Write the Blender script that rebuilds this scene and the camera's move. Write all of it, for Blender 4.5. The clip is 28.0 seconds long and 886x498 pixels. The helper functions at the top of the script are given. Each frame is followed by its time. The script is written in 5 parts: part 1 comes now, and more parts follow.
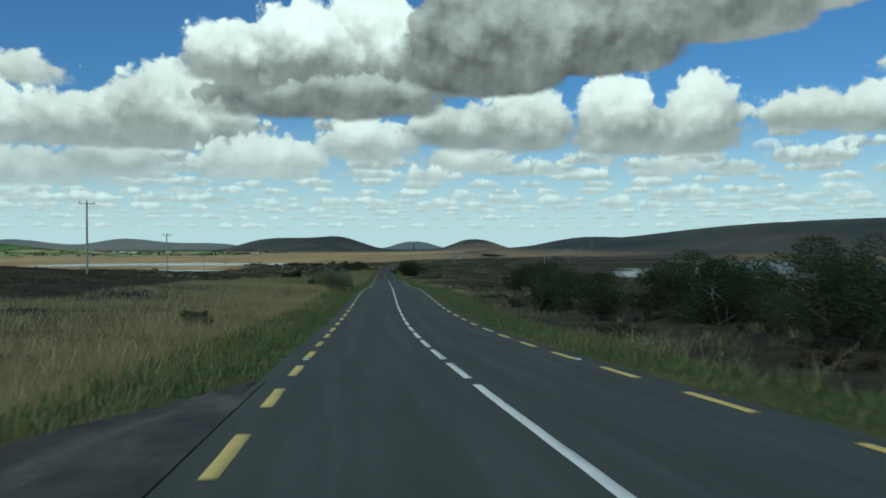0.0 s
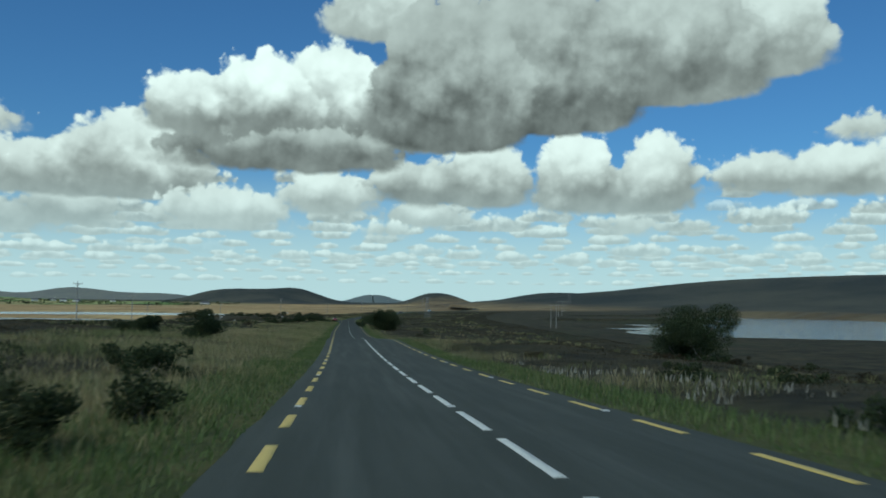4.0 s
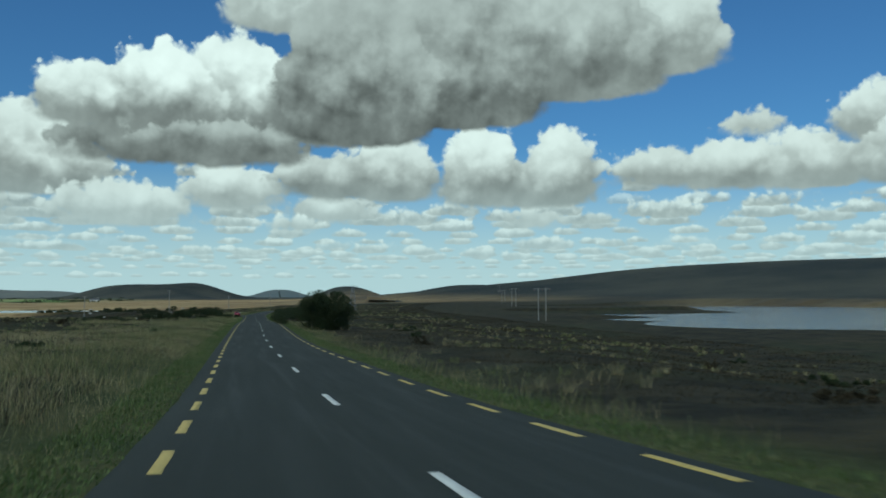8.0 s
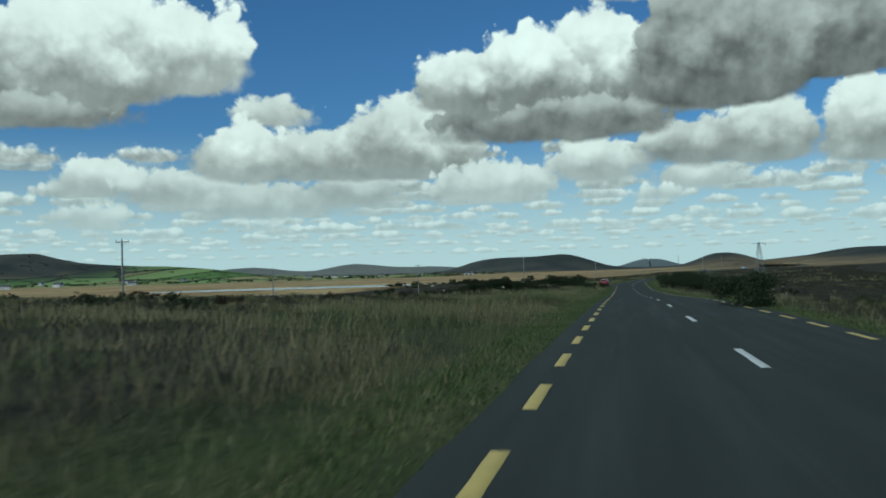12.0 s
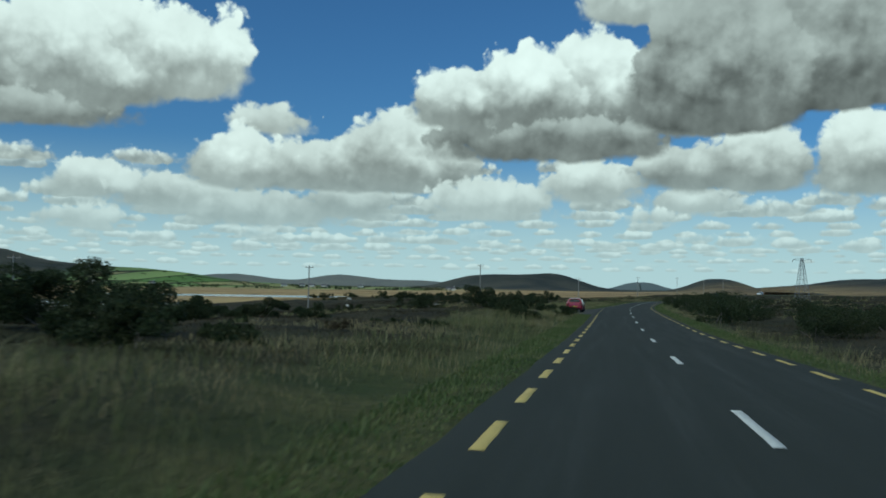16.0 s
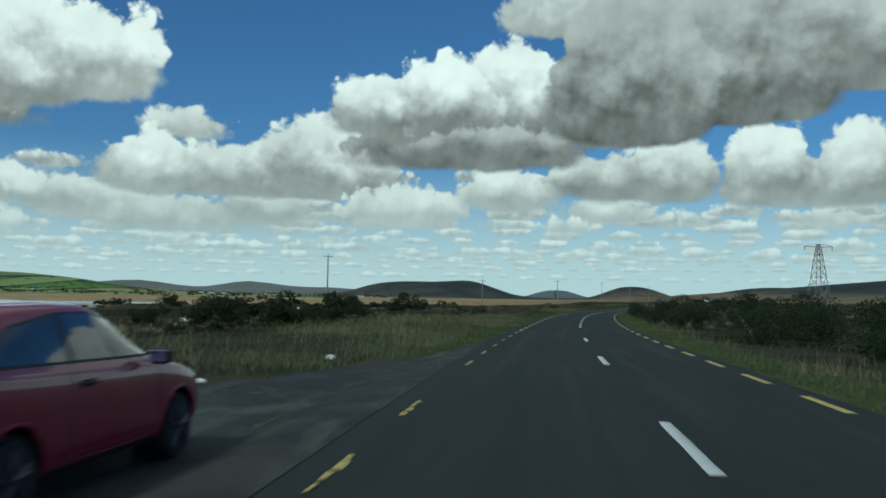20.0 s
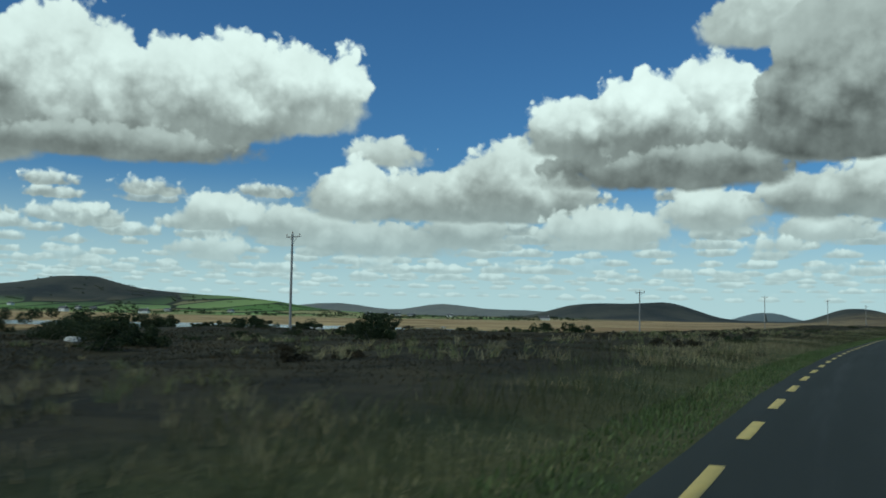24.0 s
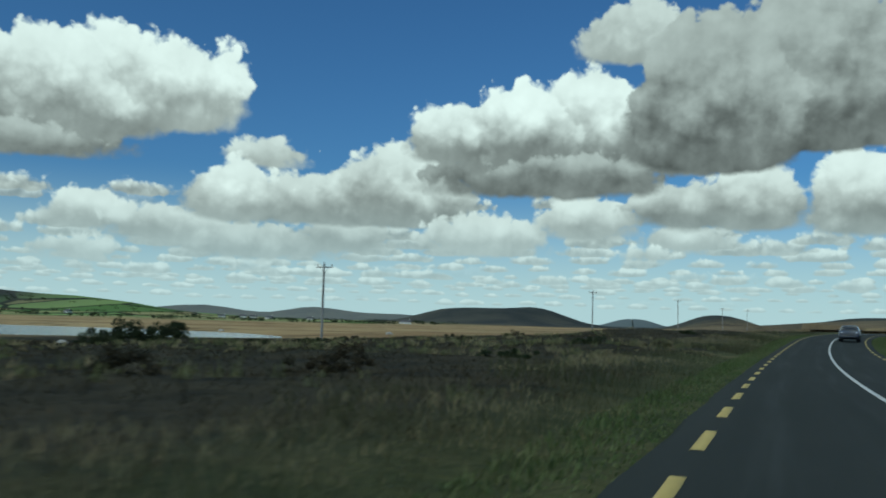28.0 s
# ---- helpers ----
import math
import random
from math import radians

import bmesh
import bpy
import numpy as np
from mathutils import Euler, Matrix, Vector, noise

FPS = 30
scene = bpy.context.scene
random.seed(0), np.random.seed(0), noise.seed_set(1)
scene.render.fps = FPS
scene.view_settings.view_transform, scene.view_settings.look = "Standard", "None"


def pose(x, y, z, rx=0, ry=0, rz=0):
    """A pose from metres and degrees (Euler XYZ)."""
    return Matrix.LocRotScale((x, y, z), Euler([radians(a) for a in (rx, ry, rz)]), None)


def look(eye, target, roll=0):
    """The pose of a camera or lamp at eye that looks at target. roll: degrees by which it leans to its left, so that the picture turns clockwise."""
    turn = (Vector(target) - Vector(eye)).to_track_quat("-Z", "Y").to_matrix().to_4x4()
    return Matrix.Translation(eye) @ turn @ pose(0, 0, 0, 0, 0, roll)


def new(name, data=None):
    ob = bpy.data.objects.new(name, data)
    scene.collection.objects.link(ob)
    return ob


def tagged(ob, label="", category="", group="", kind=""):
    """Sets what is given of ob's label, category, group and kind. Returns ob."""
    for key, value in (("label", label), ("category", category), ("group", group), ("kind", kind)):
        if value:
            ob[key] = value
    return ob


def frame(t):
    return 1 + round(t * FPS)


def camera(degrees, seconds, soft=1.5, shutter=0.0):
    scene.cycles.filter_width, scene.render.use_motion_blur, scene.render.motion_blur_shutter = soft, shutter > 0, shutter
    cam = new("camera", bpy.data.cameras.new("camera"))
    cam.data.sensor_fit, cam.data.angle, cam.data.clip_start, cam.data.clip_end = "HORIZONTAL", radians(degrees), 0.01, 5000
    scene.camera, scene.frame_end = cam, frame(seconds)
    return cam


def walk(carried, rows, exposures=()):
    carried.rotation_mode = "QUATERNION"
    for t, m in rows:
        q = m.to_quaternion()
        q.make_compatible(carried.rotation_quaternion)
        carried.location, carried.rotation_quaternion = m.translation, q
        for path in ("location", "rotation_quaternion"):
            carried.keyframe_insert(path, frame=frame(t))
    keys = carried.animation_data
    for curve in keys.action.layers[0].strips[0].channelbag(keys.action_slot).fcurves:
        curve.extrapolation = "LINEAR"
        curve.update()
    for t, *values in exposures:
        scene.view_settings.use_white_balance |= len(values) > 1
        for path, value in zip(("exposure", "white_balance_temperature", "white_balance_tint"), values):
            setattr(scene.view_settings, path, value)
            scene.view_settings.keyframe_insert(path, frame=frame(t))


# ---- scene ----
import collections
from mathutils.bvhtree import BVHTree

# A two-lane bog road between two lakes, seen from a car that drives north along +y on the left.
cam = camera(54.2, 28.0, soft=1.7, shutter=0.2)
PATH = (
    (0, -1.845, 1.462, 1.241, 89.930, 0.152, -3.341),
    (0.5, -2.505, 12.037, 0.675, 91.152, -0.194, -2.636),
    (1, -3.062, 22.669, 0.110, 91.760, -0.736, -1.175),
    (1.5, -3.436, 33.457, -0.376, 91.661, -0.948, 1.285),
    (2, -3.717, 44.294, -0.741, 91.726, -1.173, 2.755),
    (2.5, -3.767, 55.115, -0.972, 91.892, -0.625, 2.372),
    (3, -3.791, 65.915, -1.098, 92.030, -0.255, 0.597),
    (3.5, -3.804, 76.631, -1.271, 92.886, -0.010, -2.334),
    (4, -3.795, 87.336, -1.525, 93.568, -0.716, -6.071),
    (4.5, -3.852, 98.090, -1.895, 93.542, -0.759, -9.672),
    (6.5, -4.160, 141.501, -3.220, 91.588, -0.015, -14.875),
    (7, -4.264, 152.493, -3.383, 90.727, 0.580, -14.825),
    (7.5, -4.434, 163.694, -3.505, 91.517, 0.350, -14.749),
    (8, -4.606, 174.919, -3.857, 93.193, 0.100, -12.178),
    (8.5, -4.586, 185.946, -4.431, 92.777, 0.519, -9.234),
    (9, -4.594, 196.930, -4.851, 90.846, 2.182, -6.265),
    (9.5, -4.769, 207.978, -5.121, 90.548, 2.120, -3.160),
    (10, -4.942, 219.041, -5.374, 91.627, 1.461, -1.286),
    (10.5, -5.226, 230.097, -5.594, 92.181, 1.332, 1.691),
    (11, -5.459, 241.169, -5.752, 92.161, 1.545, 6.158),
    (11.5, -5.644, 252.301, -5.858, 91.358, 1.616, 9.981),
    (12, -5.787, 263.394, -5.922, 91.601, 1.628, 11.897),
    (12.5, -5.790, 274.304, -5.983, 93.754, 1.905, 12.486),
    (14.5, -5.796, 316.909, -6.497, 93.699, 1.145, 11.480),
    (15, -5.836, 327.580, -6.755, 93.917, 0.528, 11.400),
    (15.5, -5.890, 338.317, -7.007, 93.068, -0.337, 11.386),
    (16, -5.946, 349.043, -7.235, 92.596, -0.906, 11.242),
    (16.5, -5.989, 359.706, -7.417, 92.550, -0.963, 10.938),
    (17, -6.023, 370.360, -7.578, 92.605, -1.232, 10.301),
    (17.5, -6.038, 381.069, -7.742, 93.119, -0.750, 9.088),
    (18, -6.036, 391.782, -7.865, 92.810, -0.681, 8.436),
    (18.5, -6.047, 402.462, -7.918, 92.627, -0.468, 7.977),
    (19, -6.062, 413.098, -7.936, 92.870, -0.399, 7.320),
    (19.5, -5.989, 423.674, -7.937, 92.935, -0.461, 6.747),
    (20, -5.861, 434.220, -7.944, 93.204, -1.047, 5.773),
    (20.5, -5.774, 444.738, -7.965, 93.396, -1.082, 4.683),
    (21, -5.579, 455.257, -8.011, 93.402, -0.689, 4.505),
    (21.5, -5.426, 465.805, -8.077, 93.519, 0.135, 6.419),
    (22, -5.147, 476.398, -8.135, 93.982, 0.290, 9.437),
    (22.5, -4.556, 487.052, -8.176, 94.356, 1.344, 13.874),
    (24.5, -1.382, 528.006, -8.173, 94.862, -1.621, 19.288),
    (25, -0.291, 538.028, -8.206, 96.039, -2.349, 18.794),
    (25.5, 0.989, 547.990, -8.250, 96.457, -2.643, 18.157),
    (26, 2.394, 557.906, -8.285, 96.061, -3.274, 18.427),
    (26.5, 3.928, 567.810, -8.316, 95.787, -2.396, 18.841),
    (27, 5.540, 577.702, -8.346, 95.547, -0.743, 17.213),
    (27.5, 7.168, 587.606, -8.376, 95.310, -0.826, 15.003),
    (28, 8.883, 597.498, -8.406, 94.929, -1.588, 10.847),
)
walk(cam, [(r[0], pose(*r[1:])) for r in PATH], ((0.0, 0.22, 6080, -10), (4.5, 0.2, 6080, -10), (7.0, 0.1, 6080, -10), (28.0, 0.08, 6080, -10)))

# ---------------------------------------------------------------- road line: heading (deg) and grade (%) every 20 m from -20 m
HEADING = (-3.98, -2.94, -1.88, -0.89, -0.65, -0.33, -0.37, -0.42, -0.62, -0.85, -0.82, -1.13, -1.10, -0.62, -0.21, -0.12, -0.12, -0.36, -0.48, -0.31, -0.32, -0.03, -0.21, 0.55, 1.73, 3.02, 4.15, 5.61, 7.00, 8.50, 9.60, 10.35, 10.63, 11.78, 12.84, 14.50)
GRADE = (-5.35, -5.36, -5.36, -3.27, -0.94, -2.14, -4.19, -3.08, -1.86, -0.79, -5.78, -2.39, -2.23, -1.21, -0.47, -0.69, -1.16, -2.48, -2.27, -1.49, -1.55, -0.30, 0.04, -0.20, -0.67, -0.46, 0.22, -0.07, -0.47, -0.30, -0.44, 0.31, -0.56, 0.41, 1.41, 3.03)
STEP = 2.0
S = np.arange(-140.0, 1100.1, STEP)
_k = -20 + 20.0 * np.arange(len(HEADING))
_k = np.concatenate([[-140, -80], _k, [740, 800, 900, 1000, 1100]])
_h = np.radians(np.interp(S, _k, (-9, -6) + HEADING + (26.8, 28.8, 12, -4, -8)))
_g = np.interp(S, _k, (-4, -5) + GRADE + (0.2, 0.6, 0.8, 0.6, 0.4)) / 100
_i0 = int(140 / STEP)
RX = np.concatenate([[0], np.cumsum(np.sin((_h[1:] + _h[:-1]) / 2) * STEP)])
RY = np.concatenate([[0], np.cumsum(np.cos((_h[1:] + _h[:-1]) / 2) * STEP)])
RZ = np.concatenate([[0], np.cumsum((_g[1:] + _g[:-1]) / 2 * STEP)])
RX, RY, RZ = RX - RX[_i0], RY - RY[_i0], RZ - RZ[_i0]
LEFT, RIGHT = 2.80, 2.61          # yellow edge lines, from the centre line
EDGE_L, EDGE_R = 3.25, 3.0        # edges of the asphalt


def on_road(s, off=0.0, up=0.0):
    """The point at s metres along the road and off metres right of its centre line."""
    s = np.asarray(s, float)
    x, y, z, h = (np.interp(s, S, a) for a in (RX, RY, RZ, _h))
    return np.stack([x + off * np.cos(h), y - off * np.sin(h), z + up + 0 * x], -1)


def road_frame(y):
    return np.interp(y, RY, RX), np.interp(y, RY, RZ), np.interp(y, RY, _h)


def smooth(a, b, x):
    t = np.clip((x - a) / (b - a), 0, 1)
    return t * t * (3 - 2 * t)


# ---------------------------------------------------------------- noise on the plan, for heights and for what grows where
_tab = np.random.RandomState(7).rand(256, 256)


def vnoise(x, y):
    xi, yi = np.floor(x).astype(int), np.floor(y).astype(int)
    fx, fy = x - xi, y - yi
    fx, fy = fx * fx * (3 - 2 * fx), fy * fy * (3 - 2 * fy)
    t = lambda a, b: _tab[a & 255, b & 255]
    return (t(xi, yi) * (1 - fx) + t(xi + 1, yi) * fx) * (1 - fy) + (t(xi, yi + 1) * (1 - fx) + t(xi + 1, yi + 1) * fx) * fy


def fbm(x, y, n=4):
    v, a = 0 * x, 0.5
    for i in range(n):
        v = v + a * (vnoise(x + 17.3 * i, y + 9.1 * i) - 0.5)
        x, y, a = x * 2.03, y * 2.03, a * 0.5
    return v


LAKE_R, LAKE_L = -10.5, -13.6


def blob(x, y, cx, cy, rx, ry, turn=0.0):
    c, s = math.cos(radians(turn)), math.sin(radians(turn))
    u, v = (x - cx) * c + (y - cy) * s, -(x - cx) * s + (y - cy) * c
    return 1 - np.sqrt((u / rx) ** 2 + (v / ry) ** 2)


def lake_right(x, y):
    w = 0.25 * fbm(x / 60, y / 60, 3)
    m = np.maximum(blob(x, y, 275, 455, 152, 185, 0), blob(x, y, 132, 424, 56, 15, 32))
    m = np.maximum(m, blob(x, y, 172, 358, 88, 58, 0))
    m = np.maximum(m, blob(x, y, 285, 640, 70, 95, -12))
    land = blob(x, y, 95, 545, 108, 52, -14)
    return np.minimum(m, -1.2 * land) + w * 0.35


def lake_left(x, y):
    w = 0.25 * fbm(x / 50 + 40, y / 50, 3)
    return np.maximum(blob(x, y, -215, 572, 112, 66, 0), blob(x, y, -205, 812, 125, 95, 0)) + w * 0.4


def hill(x, y, cx, cy, rx, ry, h, turn=0.0, sharp=1.0):
    c, s = math.cos(radians(turn)), math.sin(radians(turn))
    u, v = (x - cx) * c + (y - cy) * s, -(x - cx) * s + (y - cy) * c
    return h * np.exp(-((u / rx) ** 2 + (v / ry) ** 2) ** sharp)


def height(x, y, rough=True):
    x, y = np.asarray(x, float), np.asarray(y, float)
    xc, zc, h = road_frame(y)
    d = (x - xc) * np.cos(h)
    # the bog beside the road, table of heights over the road at about 60 m on either side
    zl = np.interp(y, [-150, -40, 40, 110, 185, 300, 369, 454, 514, 560, 600, 650, 700, 760, 900], [1.5, 1.6, 2.5, 2.8, 1.8, 0.8, 0.0, -2.7, -2.7, -0.9, -0.5, -1.2, -2.8, -4.2, -4.2])
    zr = np.interp(y, [-150, 0, 100, 200, 260, 300, 345, 390, 450, 600, 900], [-2.5, -2.8, -4.2, -3.6, -3.2, -2.7, -1.6, -0.4, -0.2, 0.4, 0.5])
    side = np.where(d < 0, zl, zr)
    a = np.abs(d)
    out = a - np.where(d < 0, EDGE_L, EDGE_R)
    bank = smooth(4, 55, out)
    z = zc + side * bank - 0.03 - 0.10 * smooth(0, 1.2, out) + 0.22 * smooth(1.2, 4, out) * np.where(d < 0, 1, -0.6)
    if rough:
        z = z + smooth(1.5, 12, out) * (0.9 * fbm(x / 9, y / 9, 4) + 1.3 * fbm(x / 38, y / 38, 3) + 0.55 * np.abs(fbm(x / 4.5 + 20, y / 4.5, 2)))
    # the lay-bys are level with the road, falling gently away
    flat = np.where(d < 0, np.maximum(smooth(8.6, 7.0, out) * smooth(419, 425, y) * smooth(464, 456, y), smooth(9, 5, out) * smooth(19, 13, y) * smooth(-80, -60, y)), 0)
    z = z * (1 - flat) + (zc - 0.04 - np.where(y > 200, 0.175 * smooth(0, 1.4, out), 0.02 * np.maximum(out, 0))) * flat
    # out to the plain
    r = np.hypot(x, y - 300)
    plain = -12.6 + 7 * smooth(900, 3000, r) + 1.6 * fbm(x / 160, y / 160, 4) + 2.5 * fbm(x / 700, y / 700, 3)
    plain = np.where((d > 0) & (y < 1100), -9.6 + 1.6 * smooth(430, 520, y) + 1.2 * fbm(x / 110, y / 110, 4), np.maximum(plain, -13.1))
    k = smooth(640, 720, y)
    far = np.where(d < 0, smooth(70 - 35 * k, 190 - 80 * k, a), smooth(50, 110, a))
    far = np.maximum(far, smooth(720, 1050, y))
    far = np.maximum(far, smooth(160, 420, -y))
    plain = np.where(y < 0, 4.0 * fbm(x / 200, y / 200, 3), plain)
    z = z * (1 - far) + plain * far
    # hills
    z = z + hill(x, y, -318, 2950, 195, 330, 42, 6, 2.0) + hill(x, y, -135, 2930, 90, 220, 15, 0, 1.3)
    z = z + hill(x, y, -372, 4880, 75, 120, 58, 0, 1.0)
    z = z + hill(x, y, 256, 2700, 88, 250, 36, 0, 1.2) + hill(x, y, 118, 4700, 135, 260, 45, 0, 1.2)
    z = z + hill(x, y, 815, 3400, 240, 350, 50, 0, 1.2)
    z = z + hill(x, y, -1995, 4500, 250, 200, 36, 0, 1.1) + hill(x, y, -1380, 4500, 150, 200, 30, 0, 1.1) + hill(x, y, -1050, 4550, 330, 220, 36, 0, 1.3) + hill(x, y, -1700, 4550, 420, 200, 26, 0, 1.5)
    z = z + hill(x, y, -2700, 4100, 600, 400, 60, 0, 1.2)
    z = z + hill(x, y, -1690, 2300, 300, 300, 62, -30, 1.2) + hill(x, y, -1610, 2330, 80, 110, 22, 0, 1.3)
    z = z + hill(x, y, -1320, 2560, 300, 260, 38, -35, 1.0) + hill(x, y, -2600, 1800, 600, 500, 78, 0, 1.2)
    z = z + hill(x, y, 690, 930, 430, 230, 39, -36, 1.1) + hill(x, y, 1120, 560, 380, 380, 72, 0, 1.2) + hill(x, y, 420, 1280, 330, 260, 19, -36, 1.2)
    z = z + smooth(1500, 2600, np.hypot(x, y)) * (9.0 * fbm(x / 170 + 8, y / 260, 4))
    # lake beds
    z = np.minimum(z, np.where(lake_right(x, y) > -0.25, LAKE_R - 5.5 * (lake_right(x, y)), 999))
    z = np.minimum(z, np.where(lake_left(x, y) > -0.25, LAKE_L - 5.5 * (lake_left(x, y)), 999))
    # never above the road
    return np.where(out < 0.05, np.minimum(z, zc - 0.12), z)


# ---------------------------------------------------------------- light
SUN_EL, SUN_AZ = 42.0, 215.0
sun_data = bpy.data.lights.new("sun", "SUN")
sun_data.energy, sun_data.angle, sun_data.color = 1.25, radians(10), (1.0, 0.95, 0.87)
sun = new("sun", sun_data)
sun.matrix_world = look((0, 0, 60), (-60 * math.sin(radians(SUN_AZ)), -60 * math.cos(radians(SUN_AZ)), 60 - 60 * math.tan(radians(SUN_EL))))


class Nodes:
    """Short hand for node trees."""

    def __init__(self, tree):
        self.t = tree
        tree.nodes.clear()

    def add(self, kind, out=0, props=(), **ins):
        n = self.t.nodes.new(kind)
        for k, v in props:
            if k == "operation":
                n.operation = v
            elif k == "use_clamp":
                n.use_clamp = v
            elif k == "interpolation_type":
                n.interpolation_type = v
            elif k == "vector_type":
                n.vector_type = v
            elif k == "feature":
                n.feature = v
            elif k == "attribute_name":
                n.attribute_name = v
            elif k == "uv_map":
                n.uv_map = v
        for k, v in ins.items():
            key = int(k[1:]) if k[0] == "i" and k[1:].isdigit() else k.replace("_", " ")
            s = n.inputs[key]
            if isinstance(v, bpy.types.NodeSocket):
                self.t.links.new(v, s)
            else:
                s.default_value = v
        return n.outputs[out] if n.outputs else None

    def math(self, op, a, b=0.0, c=0.0, clamp=False):
        return self.add("ShaderNodeMath", props=(("operation", op), ("use_clamp", clamp)), i0=a, i1=b, i2=c)

    def vec(self, op, a, b=(0, 0, 0)):
        return self.add("ShaderNodeVectorMath", props=(("operation", op),), i0=a, i1=b)

    def scale(self, a, k):
        n = self.t.nodes.new("ShaderNodeVectorMath")
        n.operation = "SCALE"
        self.t.links.new(a, n.inputs[0])
        if isinstance(k, bpy.types.NodeSocket):
            self.t.links.new(k, n.inputs[3])
        else:
            n.inputs[3].default_value = k
        return n.outputs[0]

    def vec_x(self, a):
        return self.add("ShaderNodeSeparateXYZ", 0, Vector=a)

    def noise(self, v, scale, detail=4.0, rough=0.55, distort=0.0):
        return self.add("ShaderNodeTexNoise", Vector=v, Scale=scale, Detail=detail, Roughness=rough, Distortion=distort)

    def ramp(self, x, lo, hi, a=0.0, b=1.0):
        return self.add("ShaderNodeMapRange", props=(("interpolation_type", "SMOOTHSTEP"),), Value=x, i1=lo, i2=hi, i3=a, i4=b)

    def mix(self, f, a, b):
        n = self.t.nodes.new("ShaderNodeMix")
        n.data_type = "RGBA"
        for s, v in ((n.inputs[0], f), (n.inputs[6], a), (n.inputs[7], b)):
            if isinstance(v, bpy.types.NodeSocket):
                self.t.links.new(v, s)
            else:
                s.default_value = v if not isinstance(v, tuple) or len(v) == 4 else (*v, 1)
        return n.outputs[2]


# Sky: clear blue above a hazy horizon, with rows of small fair-weather clouds and a few large cumulus in front.
world = bpy.data.worlds.new("sky")
scene.world = world
world.use_nodes = True
N = Nodes(world.node_tree)
way = N.add("ShaderNodeTexCoord", 0)
sky_node = world.node_tree.nodes.new("ShaderNodeTexSky")
sky_node.sky_type, sky_node.sun_disc = "NISHITA", False
sky_node.sun_elevation, sky_node.sun_rotation = radians(SUN_EL), radians(SUN_AZ)
sky_node.air_density, sky_node.dust_density, sky_node.ozone_density = 1.0, 0.6, 2.0
sx, sy, sz = (N.add("ShaderNodeSeparateXYZ", i, Vector=way) for i in range(3))
az = N.math("DEGREES", N.math("ARCTAN2", sx, sy))
el = N.math("DEGREES", N.math("ARCSINE", N.math("MINIMUM", N.math("MAXIMUM", sz, -1.0), 1.0)))
dome = N.add("ShaderNodeCombineXYZ", X=az, Y=el, Z=0.0)
blue = N.vec("MULTIPLY", N.scale(sky_node.outputs[0], 0.055), (0.58, 0.92, 1.36))
HAZE = (0.50, 0.61, 0.66)
picture = N.mix(N.ramp(el, 0.0, 10.0, 0.9, 0.0), blue, HAZE)


def billows(scale, seed):
    """Heaped round puffs at one scale, and how far each spot of them turns up to the light."""
    out = []
    for dx, dy in ((0.0, 0.0), (-0.20 / scale, 0.36 / scale)):
        p = N.vec("ADD", dome, (seed + dx, 2 * seed + dy, 0.0))
        n = N.noise(p, scale, 3.5, 0.48)
        w = N.vec("ADD", p, N.scale(N.vec("SUBTRACT", N.add("ShaderNodeTexNoise", 1, Vector=p, Scale=scale * 1.4, Detail=3.0), (0.5, 0.5, 0.5)), 0.9 / scale))
        v = N.add("ShaderNodeTexVoronoi", 0, props=(("feature", "SMOOTH_F1"),), Vector=w, Scale=scale * 1.5, Detail=1.0, Roughness=0.4, Smoothness=0.45)
        out.append(N.math("ADD", N.math("MULTIPLY", n, 0.55), N.math("MULTIPLY", N.math("SUBTRACT", 1.0, v), 0.45)))
    return N.math("SUBTRACT", out[0], 0.5), N.math("SUBTRACT", out[0], out[1])


def lay(under, alpha, value, haze):
    tint = N.scale(N.add("ShaderNodeCombineXYZ", X=0.945, Y=0.99, Z=0.985), value)
    return N.mix(alpha, under, N.mix(haze, tint, HAZE) if haze else tint)


def node_group(name, numbers):
    """A node group that lays cloud over cloud: light is what the clouds so far send, clear how much of the sky shows past them."""
    g = bpy.data.node_groups.new(name, "ShaderNodeTree")
    n = Nodes(g)
    for k in ("light", "clear") + numbers:
        g.interface.new_socket(k, in_out="INPUT", socket_type="NodeSocketFloat")
    for k in ("light", "clear"):
        g.interface.new_socket(k, in_out="OUTPUT", socket_type="NodeSocketFloat")
    return g, n, g.nodes.new("NodeGroupInput").outputs


def close_group(g, gi, alpha, value):
    out = g.t.nodes.new("NodeGroupOutput")
    g.t.links.new(g.math("MULTIPLY_ADD", alpha, g.math("SUBTRACT", value, gi["light"]), gi["light"]), out.inputs[0])
    g.t.links.new(g.math("MULTIPLY", gi["clear"], g.math("SUBTRACT", 1.0, alpha)), out.inputs[1])


def use_group(g, **ins):
    n = world.node_tree.nodes.new("ShaderNodeGroup")
    n.node_tree = g
    for k, v in ins.items():
        if isinstance(v, bpy.types.NodeSocket):
            world.node_tree.links.new(v, n.inputs[k])
        else:
            n.inputs[k].default_value = v
    return n.outputs[0], n.outputs[1]


